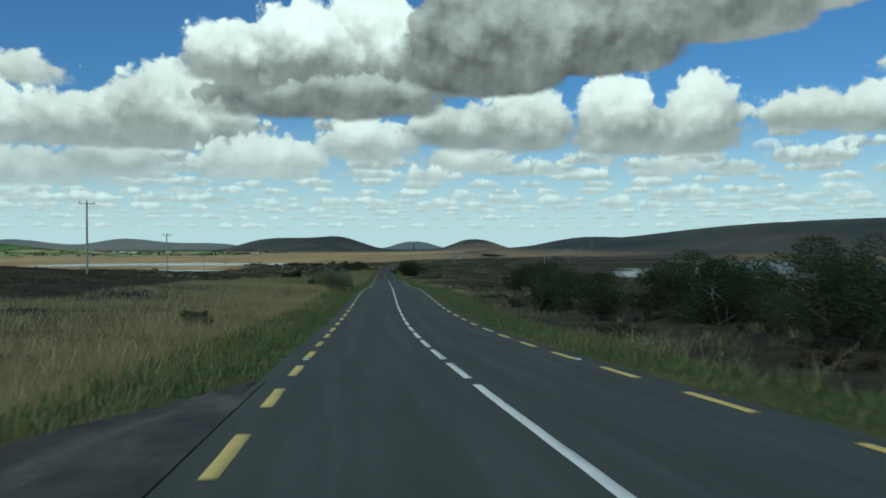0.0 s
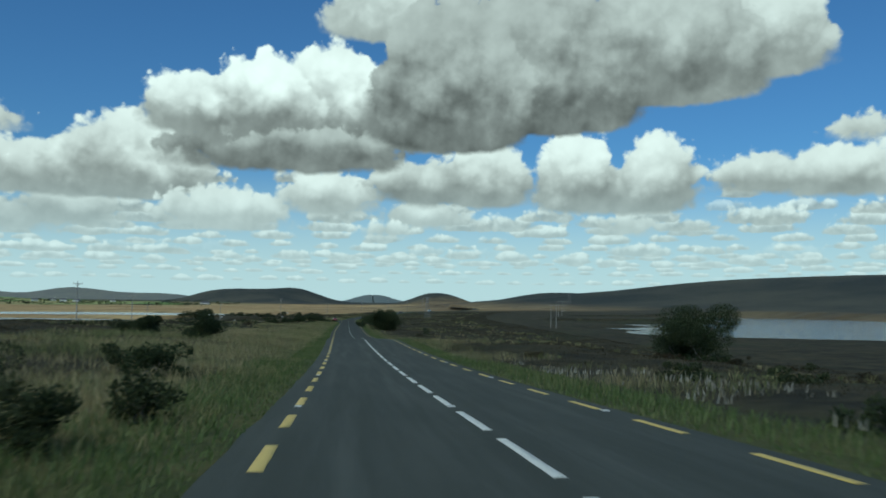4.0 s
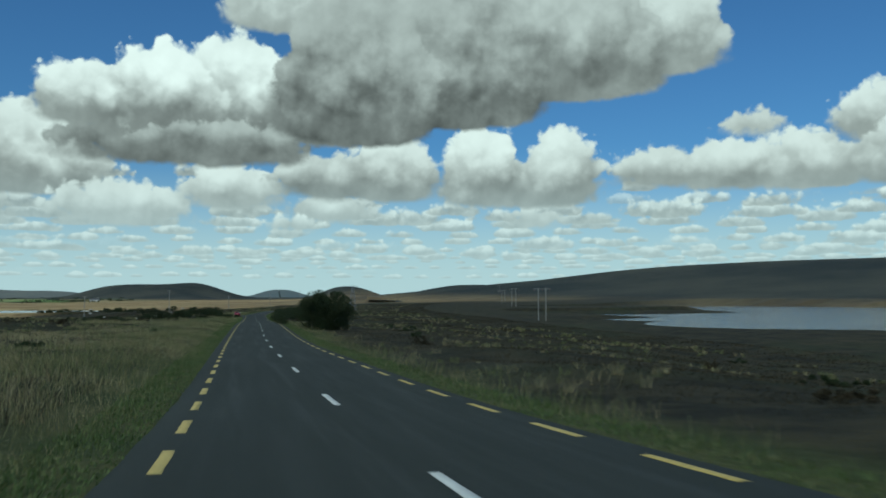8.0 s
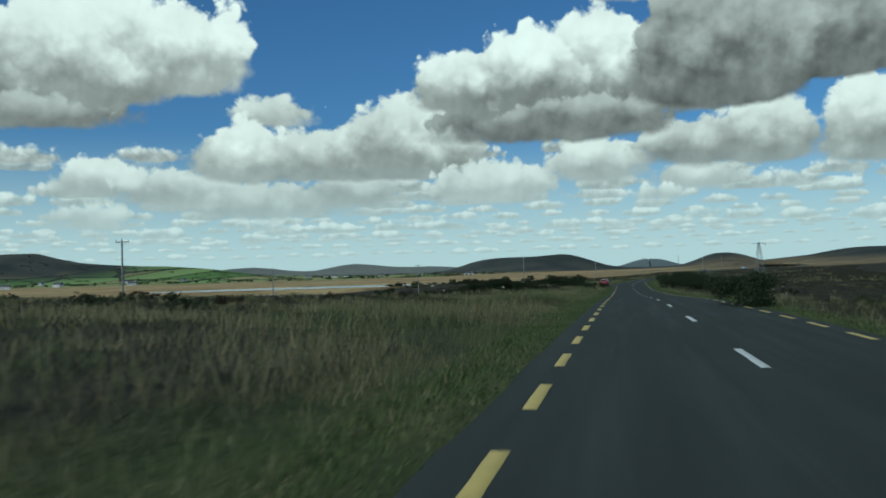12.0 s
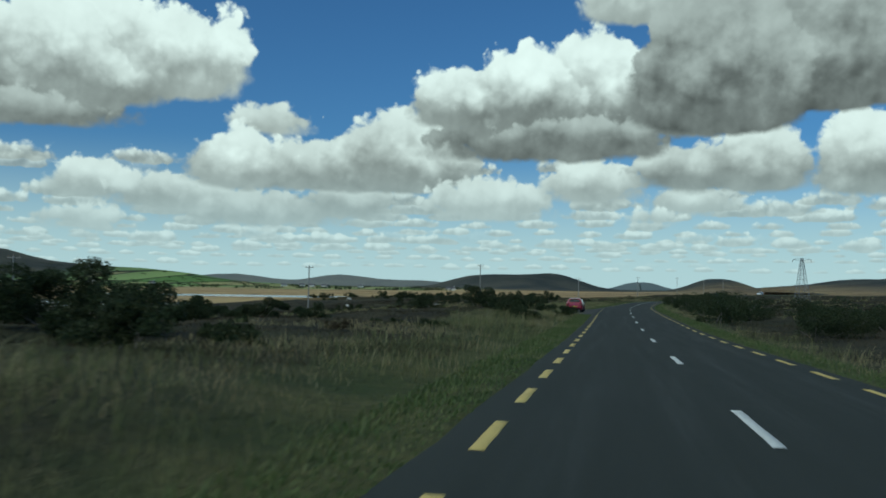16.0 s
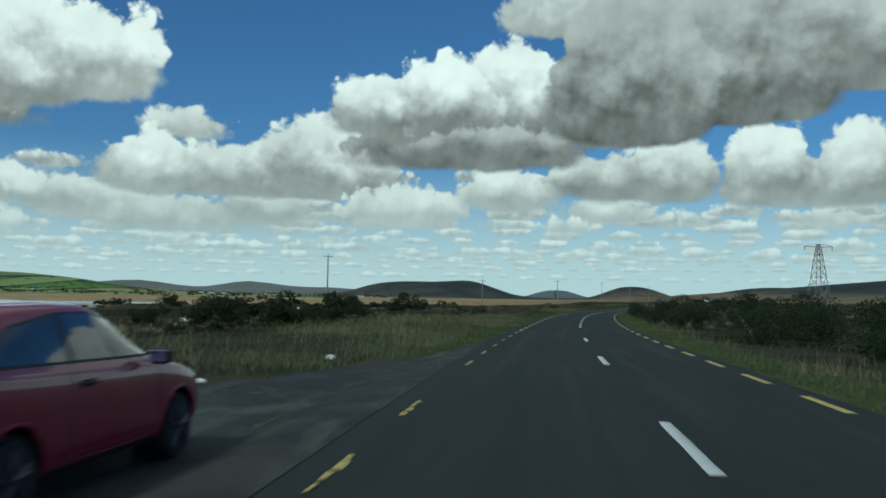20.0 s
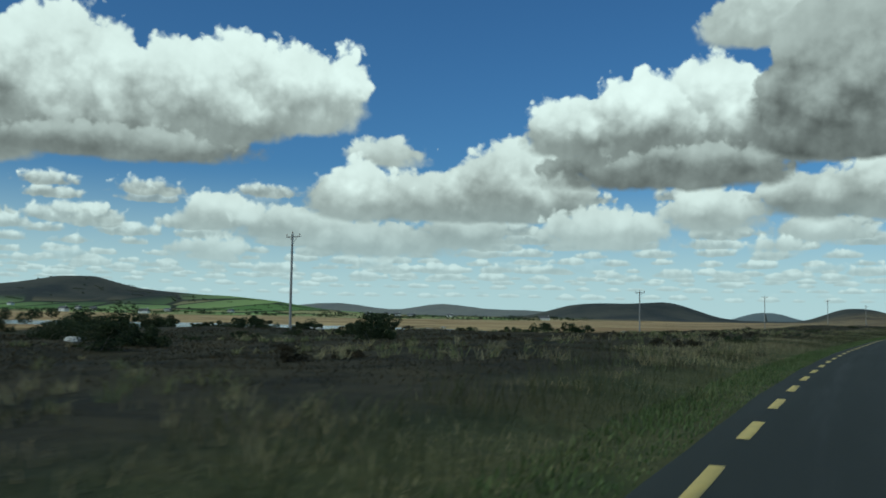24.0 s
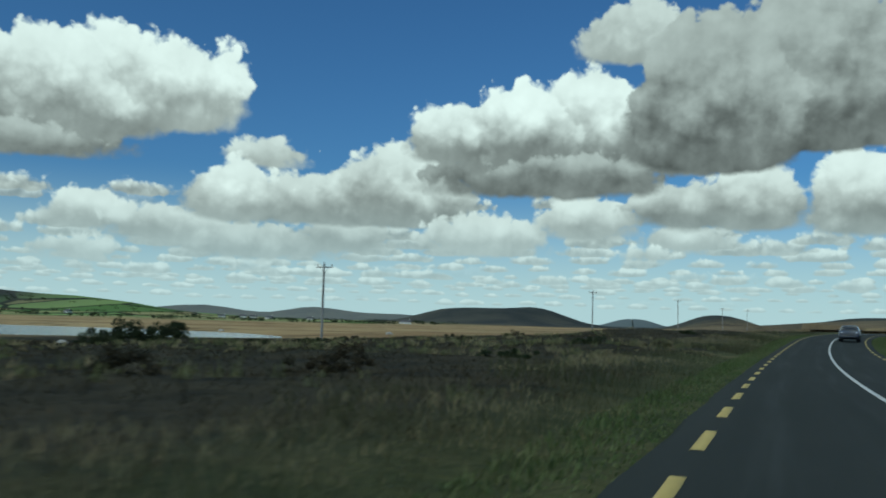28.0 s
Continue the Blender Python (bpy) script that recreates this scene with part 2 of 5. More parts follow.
# one band of scattered small cumulus: every cell of the dome holds one flat-based puff of its own size and place
G, g, gi = node_group("puffs", ("az", "el", "ragged", "turn", "across", "upward", "shift", "mid", "half"))
row = g.math("DIVIDE", gi["el"], gi["upward"])
row = g.math("ADD", row, gi["shift"])
line = g.math("MULTIPLY_ADD", g.math("FLOOR", row), 0.37, g.math("ADD", gi["shift"], g.math("DIVIDE", gi["az"], gi["across"])))
cell = g.add("ShaderNodeTexWhiteNoise", 1, Vector=g.add("ShaderNodeCombineXYZ", X=g.math("FLOOR", line), Y=g.math("FLOOR", row), Z=gi["shift"]))
sep = g.t.nodes.new("ShaderNodeSeparateColor")
g.t.links.new(cell, sep.inputs[0])
dx = g.math("SUBTRACT", g.math("SUBTRACT", g.math("FRACT", line), 0.42), g.math("MULTIPLY", sep.outputs[0], 0.16))
dy = g.math("SUBTRACT", g.math("SUBTRACT", g.math("FRACT", row), 0.22), g.math("MULTIPLY", sep.outputs[1], 0.25))
base_el = g.math("SUBTRACT", gi["el"], g.math("MULTIPLY", dy, gi["upward"]))
there = g.math("SUBTRACT", gi["half"], g.math("ABSOLUTE", g.math("SUBTRACT", base_el, gi["mid"])))
v = g.math("MAXIMUM", dy, g.math("MULTIPLY", dy, -3.0))
size = g.math("MULTIPLY_ADD", sep.outputs[2], 0.22, 0.33)
r = g.add("ShaderNodeVectorMath", 1, props=(("operation", "LENGTH"),), i0=g.add("ShaderNodeCombineXYZ", X=dx, Y=g.math("MULTIPLY", v, 0.9), Z=0.0))
edge = g.math("ADD", g.math("SUBTRACT", size, r), g.math("MULTIPLY", gi["ragged"], 0.55))
alpha = g.math("MULTIPLY", g.ramp(edge, 0.0, 0.15), g.ramp(there, 0.0, 0.25, 0.0, 0.94))
value = g.math("MULTIPLY_ADD", gi["turn"], 0.28, g.ramp(g.math("MULTIPLY_ADD", gi["ragged"], 0.5, dy), -0.06, 0.30, 0.36, 0.74))
close_group(g, gi, alpha, value)
WIDE, MID = billows(0.26, 57.0), billows(0.85, 31.0)
light, clear = 0.0, 1.0
for k, (mid, half, size) in enumerate(((2.0, 0.9, 0.46), (2.6, 1.1, 0.60), (3.1, 1.3, 0.76), (3.8, 1.4, 0.95), (4.7, 1.6, 1.20), (5.4, 1.8, 1.45), (6.4, 1.9, 1.75))):
    light, clear = use_group(G, light=light, clear=clear, az=az, el=el, ragged=MID[0], turn=MID[1], across=3.9 * size, upward=1.25 * size, shift=40.0 + 7.3 * k, mid=mid, half=half)

# large clouds, far to near, each a heap of lobes: azimuth, half width, base, height (degrees), lower and upper tone
L, g, gi = node_group("lobe", ("az", "el", "ragged", "shade", "turn", "middle", "inv_w", "inv_h", "base", "reach", "drop", "low", "high"))
x = g.math("MULTIPLY", g.math("SUBTRACT", gi["az"], gi["middle"]), gi["inv_w"])
u = g.math("MULTIPLY", g.math("SUBTRACT", gi["el"], gi["base"]), gi["inv_h"])
v = g.math("MAXIMUM", u, g.math("MULTIPLY", u, gi["drop"]))
r = g.add("ShaderNodeVectorMath", 1, props=(("operation", "LENGTH"),), i0=g.add("ShaderNodeCombineXYZ", X=x, Y=v, Z=0.0))
edge = g.math("MULTIPLY_ADD", g.math("SUBTRACT", 1.0, r), gi["reach"], gi["ragged"])
alpha = g.ramp(g.math("DIVIDE", edge, g.ramp(u, -0.1, 0.35, 1.5, 0.42)), 0.0, 1.0)
value = g.math("ADD", g.ramp(g.math("ADD", u, gi["shade"]), -0.08, 0.58, gi["low"], gi["high"]), gi["turn"])
close_group(g, gi, alpha, value)
rag_big = N.math("ADD", N.math("MULTIPLY", WIDE[0], 2.2), N.math("MULTIPLY", MID[0], 1.4))
rag_small = N.math("ADD", N.math("MULTIPLY", WIDE[0], 0.9), N.math("MULTIPLY", MID[0], 1.5))
shade = N.math("MULTIPLY_ADD", MID[0], 0.22, N.math("MULTIPLY", WIDE[0], 0.8))
relief = N.math("MULTIPLY_ADD", MID[1], 0.07, N.math("MULTIPLY", WIDE[1], 0.20))
FAR_LEFT = (
    (-34.0, 4.2, 3.5, 1.7, 0.40, 0.62), (-23.0, 9.2, 4.3, 2.3, 0.32, 0.54), (-33.4, 3.4, 5.7, 2.5, 0.36, 0.68), (-29.0, 4.6, 5.1, 2.4, 0.33, 0.62), (-17.6, 4.6, 5.0, 2.3, 0.30, 0.56),
    (-22.6, 3.6, 10.1, 2.0, 0.42, 0.62), (-20.0, 8.4, 6.8, 3.2, 0.30, 0.62), (-24.8, 4.3, 6.9, 3.7, 0.34, 0.74), (-14.1, 6.0, 7.1, 5.2, 0.27, 0.70))
FAR_RIGHT = (
    (-8.5, 5.6, 5.0, 2.7, 0.42, 0.64), (4.5, 4.0, 5.3, 2.0, 0.38, 0.62), (-1.5, 4.4, 6.2, 2.8, 0.38, 0.68), (2.2, 2.6, 4.4, 1.4, 0.40, 0.72), (18.1, 3.0, 4.8, 1.6, 0.40, 0.66), (32.0, 2.7, 10.3, 1.6, 0.44, 0.56))
RIGHT_BANK = (
    (26.6, 4.6, 7.5, 2.5, 0.33, 0.62), (31.2, 6.0, 7.3, 3.0, 0.32, 0.66), (35.5, 4.5, 7.2, 3.6, 0.34, 0.68), (40.5, 5.2, 9.6, 3.8, 0.36, 0.72), (42.0, 6.0, 7.2, 4.4, 0.30, 0.66),
    (17.5, 6.0, 6.4, 2.8, 0.30, 0.56), (20.2, 3.4, 6.7, 5.3, 0.30, 0.70), (14.7, 3.5, 6.8, 5.4, 0.28, 0.74), (8.6, 4.2, 7.0, 4.2, 0.27, 0.70), (4.8, 5.0, 7.0, 3.2, 0.26, 0.60))
MIDDLE = (
    (-4.3, 10.0, 9.0, 3.4, 0.17, 0.34), (4.2, 4.2, 10.6, 5.0, 0.24, 0.66), (-10.2, 4.1, 11.2, 4.0, 0.30, 0.76), (-1.4, 5.3, 10.9, 6.6, 0.24, 0.78), (-6.1, 5.0, 10.5, 6.2, 0.24, 0.80),
    (-2.5, 7.6, 9.3, 2.4, 0.18, 0.42))
OVERCAST = (
    (1.3, 4.1, 17.6, 4.0, 0.38, 0.58), (26.3, 5.0, 15.0, 6.0, 0.30, 0.60), (20.1, 7.6, 13.9, 8.0, 0.22, 0.46), (12.6, 7.8, 12.4, 9.5, 0.17, 0.40),
    (6.4, 6.2, 11.2, 9.5, 0.16, 0.40))
LEFT_BANK = (
    (-50.2, 7.2, 9.6, 7.8, 0.25, 0.70), (-39.4, 11.0, 10.0, 3.4, 0.20, 0.38), (-26.2, 2.7, 13.2, 4.8, 0.42, 0.78), (-28.4, 4.2, 12.4, 5.4, 0.38, 0.78),
    (-32.4, 4.5, 11.8, 7.0, 0.32, 0.78), (-36.1, 5.3, 11.2, 6.6, 0.28, 0.74), (-43.0, 7.0, 10.7, 8.2, 0.24, 0.74), (-40.4, 9.2, 9.8, 2.2, 0.21, 0.42))
for heap in (FAR_LEFT, FAR_RIGHT, RIGHT_BANK, MIDDLE, OVERCAST, LEFT_BANK):
    for a0, hw, base, tall, low, high in heap:
        light, clear = use_group(L, light=light, clear=clear, az=az, el=el, ragged=rag_big if tall > 3.0 else rag_small, shade=shade, turn=relief, middle=a0, inv_w=1 / hw, inv_h=1 / tall, base=base,
                            reach=min(hw, tall), drop=-tall / (0.50 + 0.12 * tall), low=low, high=high * 1.06)
veil = N.ramp(el, 1.0, 9.0, 0.60, 0.0)
hazy = N.scale(N.add("ShaderNodeCombineXYZ", X=HAZE[0], Y=HAZE[1], Z=HAZE[2]), N.math("MULTIPLY", veil, N.math("SUBTRACT", 1.0, clear)))
cloud = N.scale(N.add("ShaderNodeCombineXYZ", X=0.945, Y=0.99, Z=0.985), N.math("MULTIPLY", light, N.math("SUBTRACT", 1.0, veil)))
picture = N.vec("ADD", N.scale(picture, clear), N.vec("ADD", cloud, hazy))
# broken cloud overhead and behind
over = N.math("MULTIPLY", N.ramp(N.noise(way, 2.2, 6.0, 0.55), 0.42, 0.60), N.ramp(el, 26.0, 40.0))
picture = lay(picture, over, N.ramp(N.noise(way, 3.5, 6.0, 0.6), 0.35, 0.7, 0.30, 0.72), 0.0)
ground_tone = N.mix(N.ramp(el, -1.2, 0.0), (0.05, 0.055, 0.04), picture)
bg = N.add("ShaderNodeBackground", Color=ground_tone, Strength=1.0)
N.add("ShaderNodeOutputWorld", Surface=bg)

# ---------------------------------------------------------------- materials


def material(name, rough=0.8, metal=0.0, spec=0.5):
    m = bpy.data.materials.new(name)
    m.use_nodes = True
    n = Nodes(m.node_tree)
    b = m.node_tree.nodes.new("ShaderNodeBsdfPrincipled")
    b.inputs["Roughness"].default_value = rough
    b.inputs["Metallic"].default_value = metal
    b.inputs["Specular IOR Level"].default_value = spec
    o = m.node_tree.nodes.new("ShaderNodeOutputMaterial")
    m.node_tree.links.new(b.outputs[0], o.inputs[0])
    return m, n, b


def link(n, a, s):
    n.t.links.new(a, s)


def plain(name, col, rough=0.7, metal=0.0, grain=6.0, amount=0.35, bump=0.0, spec=0.5):
    """A colour with wear at two scales."""
    m, n, b = material(name, rough, metal, spec)
    p = n.add("ShaderNodeTexCoord", 3)
    f = n.math("ADD", n.math("MULTIPLY", n.noise(p, grain, 5.0, 0.6), 0.6), n.math("MULTIPLY", n.noise(p, grain * 0.13, 3.0), 0.4))
    lo, hi = tuple(c * (1 - amount) for c in col), tuple(min(1, c * (1 + amount)) for c in col)
    link(n, n.mix(n.ramp(f, 0.3, 0.7), lo, hi), b.inputs["Base Color"])
    if bump:
        h = n.add("ShaderNodeBump", Strength=bump, Distance=0.02, Height=n.noise(p, grain * 3, 5.0, 0.65))
        link(n, h, b.inputs["Normal"])
    return m


def asphalt_mat():
    m, n, b = material("asphalt", 0.9, spec=0.2)
    p = n.add("ShaderNodeNewGeometry", 0)
    u = n.add("ShaderNodeUVMap", props=(("uv_map", "lane"),))
    off = n.add("ShaderNodeSeparateXYZ", 0, Vector=u)
    along = n.add("ShaderNodeSeparateXYZ", 1, Vector=u)
    st = n.add("ShaderNodeCombineXYZ", X=n.math("MULTIPLY", off, 2.2), Y=n.math("MULTIPLY", along, 0.09), Z=0.0)
    big = n.noise(st, 1.0, 4.0, 0.6)
    patch = n.noise(p, 0.35, 3.0, 0.5)
    grit = n.noise(p, 60.0, 3.0, 0.7)
    # wheel tracks, polished paler
    wob = n.math("ADD", off, n.math("MULTIPLY", n.math("SUBTRACT", n.noise(st, 0.5, 2.0), 0.5), 0.5))
    tr = 0.0
    for c in (-2.05, -0.65, 0.75, 2.0):
        tr = n.math("MAXIMUM", tr, n.ramp(n.math("ABSOLUTE", n.math("SUBTRACT", wob, c)), 0.45, 0.05))
    tr = n.math("MULTIPLY", tr, n.ramp(big, 0.40, 0.8, 0.0, 0.7))
    c = n.mix(n.ramp(big, 0.3, 0.7), (0.042, 0.050, 0.045), (0.060, 0.069, 0.064))
    c = n.mix(n.math("MULTIPLY", tr, 0.4), c, (0.070, 0.080, 0.076))
    c = n.mix(n.ramp(patch, 0.45, 0.75, 0.0, 0.35), c, (0.038, 0.046, 0.043))
    c = n.mix(n.ramp(grit, 0.62, 0.80, 0.0, 0.6), c, (0.15, 0.15, 0.14))
    c = n.mix(n.ramp(grit, 0.40, 0.25, 0.0, 0.5), c, (0.018, 0.02, 0.022))
    # darker further along the road: cloud shade put into the asphalt's colour
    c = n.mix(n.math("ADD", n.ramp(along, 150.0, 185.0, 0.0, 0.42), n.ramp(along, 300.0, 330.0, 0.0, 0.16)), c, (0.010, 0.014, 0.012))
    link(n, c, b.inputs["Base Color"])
    link(n, n.math("SUBTRACT", 0.82, n.math("MULTIPLY", tr, 0.18)), b.inputs["Roughness"])
    h = n.add("ShaderNodeBump", Strength=0.5, Distance=0.01, Height=n.noise(p, 90.0, 3.0, 0.7))
    link(n, h, b.inputs["Normal"])
    return m


def paint_mat(name, col):
    m, n, b = material(name, 0.6)
    p = n.add("ShaderNodeNewGeometry", 0)
    w = n.math("ADD", n.math("MULTIPLY", n.noise(p, 22.0, 5.0, 0.7), 0.6), n.math("MULTIPLY", n.noise(p, 2.2, 3.0), 0.4))
    c = n.mix(n.ramp(w, 0.35, 0.65, 0.0, 0.5), col, tuple(k * 0.62 for k in col))
    c = n.mix(n.ramp(n.noise(p, 45.0, 4.0, 0.7), 0.62, 0.70), c, (0.06, 0.065, 0.065))
    link(n, c, b.inputs["Base Color"])
    return m


def ground_mat():
    """Bog: grass by the road, dark heath, a dry plain, fields and hills far off."""
    m, n, b = material("bog", 0.95, spec=0.15)
    p = n.add("ShaderNodeNewGeometry", 0)
    ob = n.add("ShaderNodeAttribute", 0, props=(("attribute_name", "zones"),))
    zr, zg, zb = (n.add("ShaderNodeSeparateColor", i, Color=ob) for i in range(3))
    n1, n2, n3 = n.noise(p, 0.045, 5.0, 0.6), n.noise(p, 0.35, 5.0, 0.65), n.noise(p, 4.0, 5.0, 0.7)
    heath = n.mix(n.ramp(n2, 0.38, 0.62), (0.020, 0.020, 0.013), (0.055, 0.048, 0.028))
    heath = n.mix(n.ramp(n.noise(p, 0.16, 4.0, 0.6), 0.5, 0.68, 0.0, 0.6), heath, (0.080, 0.068, 0.034))
    heath = n.mix(n.ramp(n1, 0.5, 0.65, 0.0, 0.5), heath, (0.045, 0.055, 0.024))
    grass = n.mix(n.ramp(n2, 0.35, 0.65), (0.060, 0.080, 0.026), (0.130, 0.128, 0.052))
    grass = n.mix(n.ramp(n3, 0.35, 0.65, 0.0, 0.5), grass, (0.040, 0.052, 0.018))
    # dry grass; the sunlight on the plain is put into its pale colour
    dry = n.mix(n.ramp(n.noise(p, 0.012, 5.0, 0.6), 0.35, 0.62), (0.33, 0.215, 0.105), (0.50, 0.37, 0.185))
    dry = n.mix(n.ramp(n.noise(p, 0.05, 5.0, 0.65), 0.48, 0.66, 0.0, 0.75), dry, (0.14, 0.100, 0.052))
    # fields, parted by hedges
    v = n.add("ShaderNodeTexVoronoi", 1, Vector=n.add("ShaderNodeMapping", Vector=p, Scale=(1.0, 0.45, 0.0)), Scale=0.008)
    hedge = n.add("ShaderNodeTexVoronoi", 0, props=(("feature", "DISTANCE_TO_EDGE"),), Vector=n.add("ShaderNodeMapping", Vector=p, Scale=(1.0, 0.45, 0.0)), Scale=0.008)
    fv = n.add("ShaderNodeSeparateColor", 0, Color=v)
    fields = n.mix(n.ramp(fv, 0.1, 0.5), (0.11, 0.20, 0.055), (0.24, 0.36, 0.12))
    fields = n.mix(n.ramp(fv, 0.62, 0.85), fields, (0.36, 0.30, 0.15))
    fields = n.mix(n.ramp(hedge, 0.05, 0.02), fields, (0.022, 0.032, 0.014))
    # hills leaning slightly to blue-grey, some haze put into the colour
    wild = n.mix(n.ramp(n.noise(p, 0.006, 5.0, 0.6), 0.35, 0.65), (0.036, 0.044, 0.044), (0.078, 0.080, 0.066))
    # the far range shifts to pale blue-grey with distance: haze put into the colour
    haze_tone = n.mix(n.noise(p, 0.004, 4.0, 0.6), (0.115, 0.150, 0.165), (0.175, 0.205, 0.200))
    wild = n.mix(n.ramp(n.add("ShaderNodeSeparateXYZ", 1, Vector=p), 3700.0, 4300.0), wild, haze_tone)
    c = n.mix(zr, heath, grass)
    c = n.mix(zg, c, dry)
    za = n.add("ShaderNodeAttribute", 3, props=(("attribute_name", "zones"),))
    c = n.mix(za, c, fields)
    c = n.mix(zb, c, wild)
    link(n, c, b.inputs["Base Color"])
    h = n.add("ShaderNodeBump", Strength=0.9, Distance=0.25, Height=n.math("ADD", n.noise(p, 2.2, 6.0, 0.7), n.math("MULTIPLY", n2, 2.0)))
    link(n, h, b.inputs["Normal"])
    return m


def water_mat():
    m, n, b = material("lake_water", 0.12, spec=0.6)
    p = n.add("ShaderNodeNewGeometry", 0)
    b.inputs["Base Color"].default_value = (0.03, 0.045, 0.06, 1)
    q = n.add("ShaderNodeMapping", Vector=p, Scale=(0.5, 1.6, 1.0))
    h = n.add("ShaderNodeBump", Strength=0.55, Distance=0.25, Height=n.math("ADD", n.noise(q, 0.9, 4.0, 0.6), n.math("MULTIPLY", n.noise(q, 0.08, 3.0), 0.5)))
    link(n, h, b.inputs["Normal"])
    return m


def leaf_mat(name, dark, pale, warm, rough=0.6):
    """Blades and leaves: a tint for each, and clumps of another tint over the ground."""
    m, n, b = material(name, rough, spec=0.25)
    p = n.add("ShaderNodeNewGeometry", 0)
    isl = n.add("ShaderNodeNewGeometry", 8)
    c = n.mix(n.ramp(isl, 0.0, 1.0), dark, pale)
    c = n.mix(n.ramp(n.noise(p, 0.45, 4.0, 0.6), 0.42, 0.62), c, n.mix(isl, c, warm))
    link(n, c, b.inputs["Base Color"])
    b.inputs["Subsurface Weight"].default_value = 0.0
    t = n.t.nodes.new("ShaderNodeBsdfTranslucent")
    link(n, c, t.inputs[0])
    mx = n.t.nodes.new("ShaderNodeMixShader")
    mx.inputs[0].default_value = 0.4
    link(n, b.outputs[0], mx.inputs[1])
    link(n, t.outputs[0], mx.inputs[2])
    o = [k for k in n.t.nodes if k.bl_idname == "ShaderNodeOutputMaterial"][0]
    link(n, mx.outputs[0], o.inputs[0])
    return m


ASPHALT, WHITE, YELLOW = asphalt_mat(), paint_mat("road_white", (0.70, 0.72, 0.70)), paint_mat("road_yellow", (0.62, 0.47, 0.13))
BOG, WATER = ground_mat(), water_mat()

# ---------------------------------------------------------------- mesh helpers


def mesh_np(name, verts, faces, mat, smoothly=False):
    """A mesh from arrays: faces is (n, 3) or (n, 4)."""
    me = bpy.data.meshes.new(name)
    verts, faces = np.asarray(verts, np.float32), np.asarray(faces, np.int32)
    k = faces.shape[1]
    me.vertices.add(len(verts))
    me.vertices.foreach_set("co", verts.ravel())
    me.loops.add(faces.size)
    me.loops.foreach_set("vertex_index", faces.ravel())
    me.polygons.add(len(faces))
    me.polygons.foreach_set("loop_start", np.arange(0, faces.size, k, dtype=np.int32))
    me.polygons.foreach_set("loop_total", np.full(len(faces), k, np.int32))
    if smoothly:
        me.polygons.foreach_set("use_smooth", np.ones(len(faces), bool))
    me.update(calc_edges=True)
    if mat:
        me.materials.append(mat)
    return me


def grid_faces(nu, nv):
    i = np.arange(nu * nv).reshape(nu, nv)
    return np.stack([i[:-1, :-1], i[1:, :-1], i[1:, 1:], i[:-1, 1:]], -1).reshape(-1, 4)


def part(name, bm, mat, parent=None, label=""):
    """Links a bmesh as one mesh object under a thing or a part."""
    me = bpy.data.meshes.new(name)
    bm.to_mesh(me)
    bm.free()
    if mat:
        me.materials.append(mat)
    ob = new(name, me)
    ob.parent = parent
    return tagged(ob, label)


def thing(name, m, label, category, group="", kind=""):
    ob = new(name)
    ob.matrix_world = m
    return tagged(ob, label, category, group, kind)


def box(bm, c, s, bevel=0.0, m=None):
    r = bmesh.ops.create_cube(bm, size=1.0)
    vs = r["verts"]
    bmesh.ops.scale(bm, vec=s, verts=vs)
    if bevel:
        es = list({e for v in vs for e in v.link_edges})
        vs = list({v for f in bmesh.ops.bevel(bm, geom=es, offset=bevel, segments=1, affect="EDGES")["faces"] for v in f.verts} | {v for v in vs if v.is_valid})
    if m is not None:
        bmesh.ops.transform(bm, matrix=m, verts=vs)
    bmesh.ops.translate(bm, vec=c, verts=vs)
    return vs


def rod(bm, a, b, r0, r1=None, seg=8):
    a, b = Vector(a), Vector(b)
    d = b - a
    r = bmesh.ops.create_cone(bm, cap_ends=True, segments=seg, radius1=r0, radius2=r0 if r1 is None else r1, depth=d.length)
    bmesh.ops.transform(bm, matrix=Matrix.Translation((a + b) / 2) @ d.to_track_quat("Z", "Y").to_matrix().to_4x4(), verts=r["verts"])
    return r["verts"]


# ---------------------------------------------------------------- ground and water
def graded(a, b, fine, coarse):
    out, v = [0.0], 0.0
    while v < b:
        v += min(coarse, fine * (1 + v / a))
        out.append(min(v, b))
    return np.array(out)


gx = graded(9.0, 4950.0, 0.45, 160.0)
gx = np.concatenate([-gx[:0:-1], gx])
gy = np.concatenate([-graded(60.0, 4900.0, 3.0, 220.0)[:0:-1] - 10, np.arange(-10, 720, 1.1), 720 + graded(260.0, 4240.0, 2.6, 90.0)])
GX, GY = np.meshgrid(gx, gy, indexing="ij")
GXW = GX + np.interp(GY, RY, RX) * np.exp(-(GX / 300.0) ** 2)     # the fine columns follow the road
GZ = height(GXW, GY)
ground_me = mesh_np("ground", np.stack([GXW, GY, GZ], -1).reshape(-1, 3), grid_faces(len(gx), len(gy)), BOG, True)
xc_, zc_, h_ = road_frame(GY)
d_ = (GXW - xc_) * np.cos(h_)
o_ = np.abs(d_) - 3.1
wob_ = 6 * fbm(GXW / 14, GY / 14, 3)
z_grass = np.where(d_ < 0, smooth(9 - 3.5 * smooth(110, 160, GY), 2.5 - 1.5 * smooth(110, 160, GY), o_ + 0.9 * wob_), smooth(3.2, 0.6, o_ + 0.5 * wob_)) * (np.abs(d_) < 40)
z_grass = np.maximum(z_grass, np.where(d_ < 0, smooth(75, 20, GY) * smooth(14, 6, o_ + wob_), 0))
r_ = np.hypot(GXW, GY - 320)
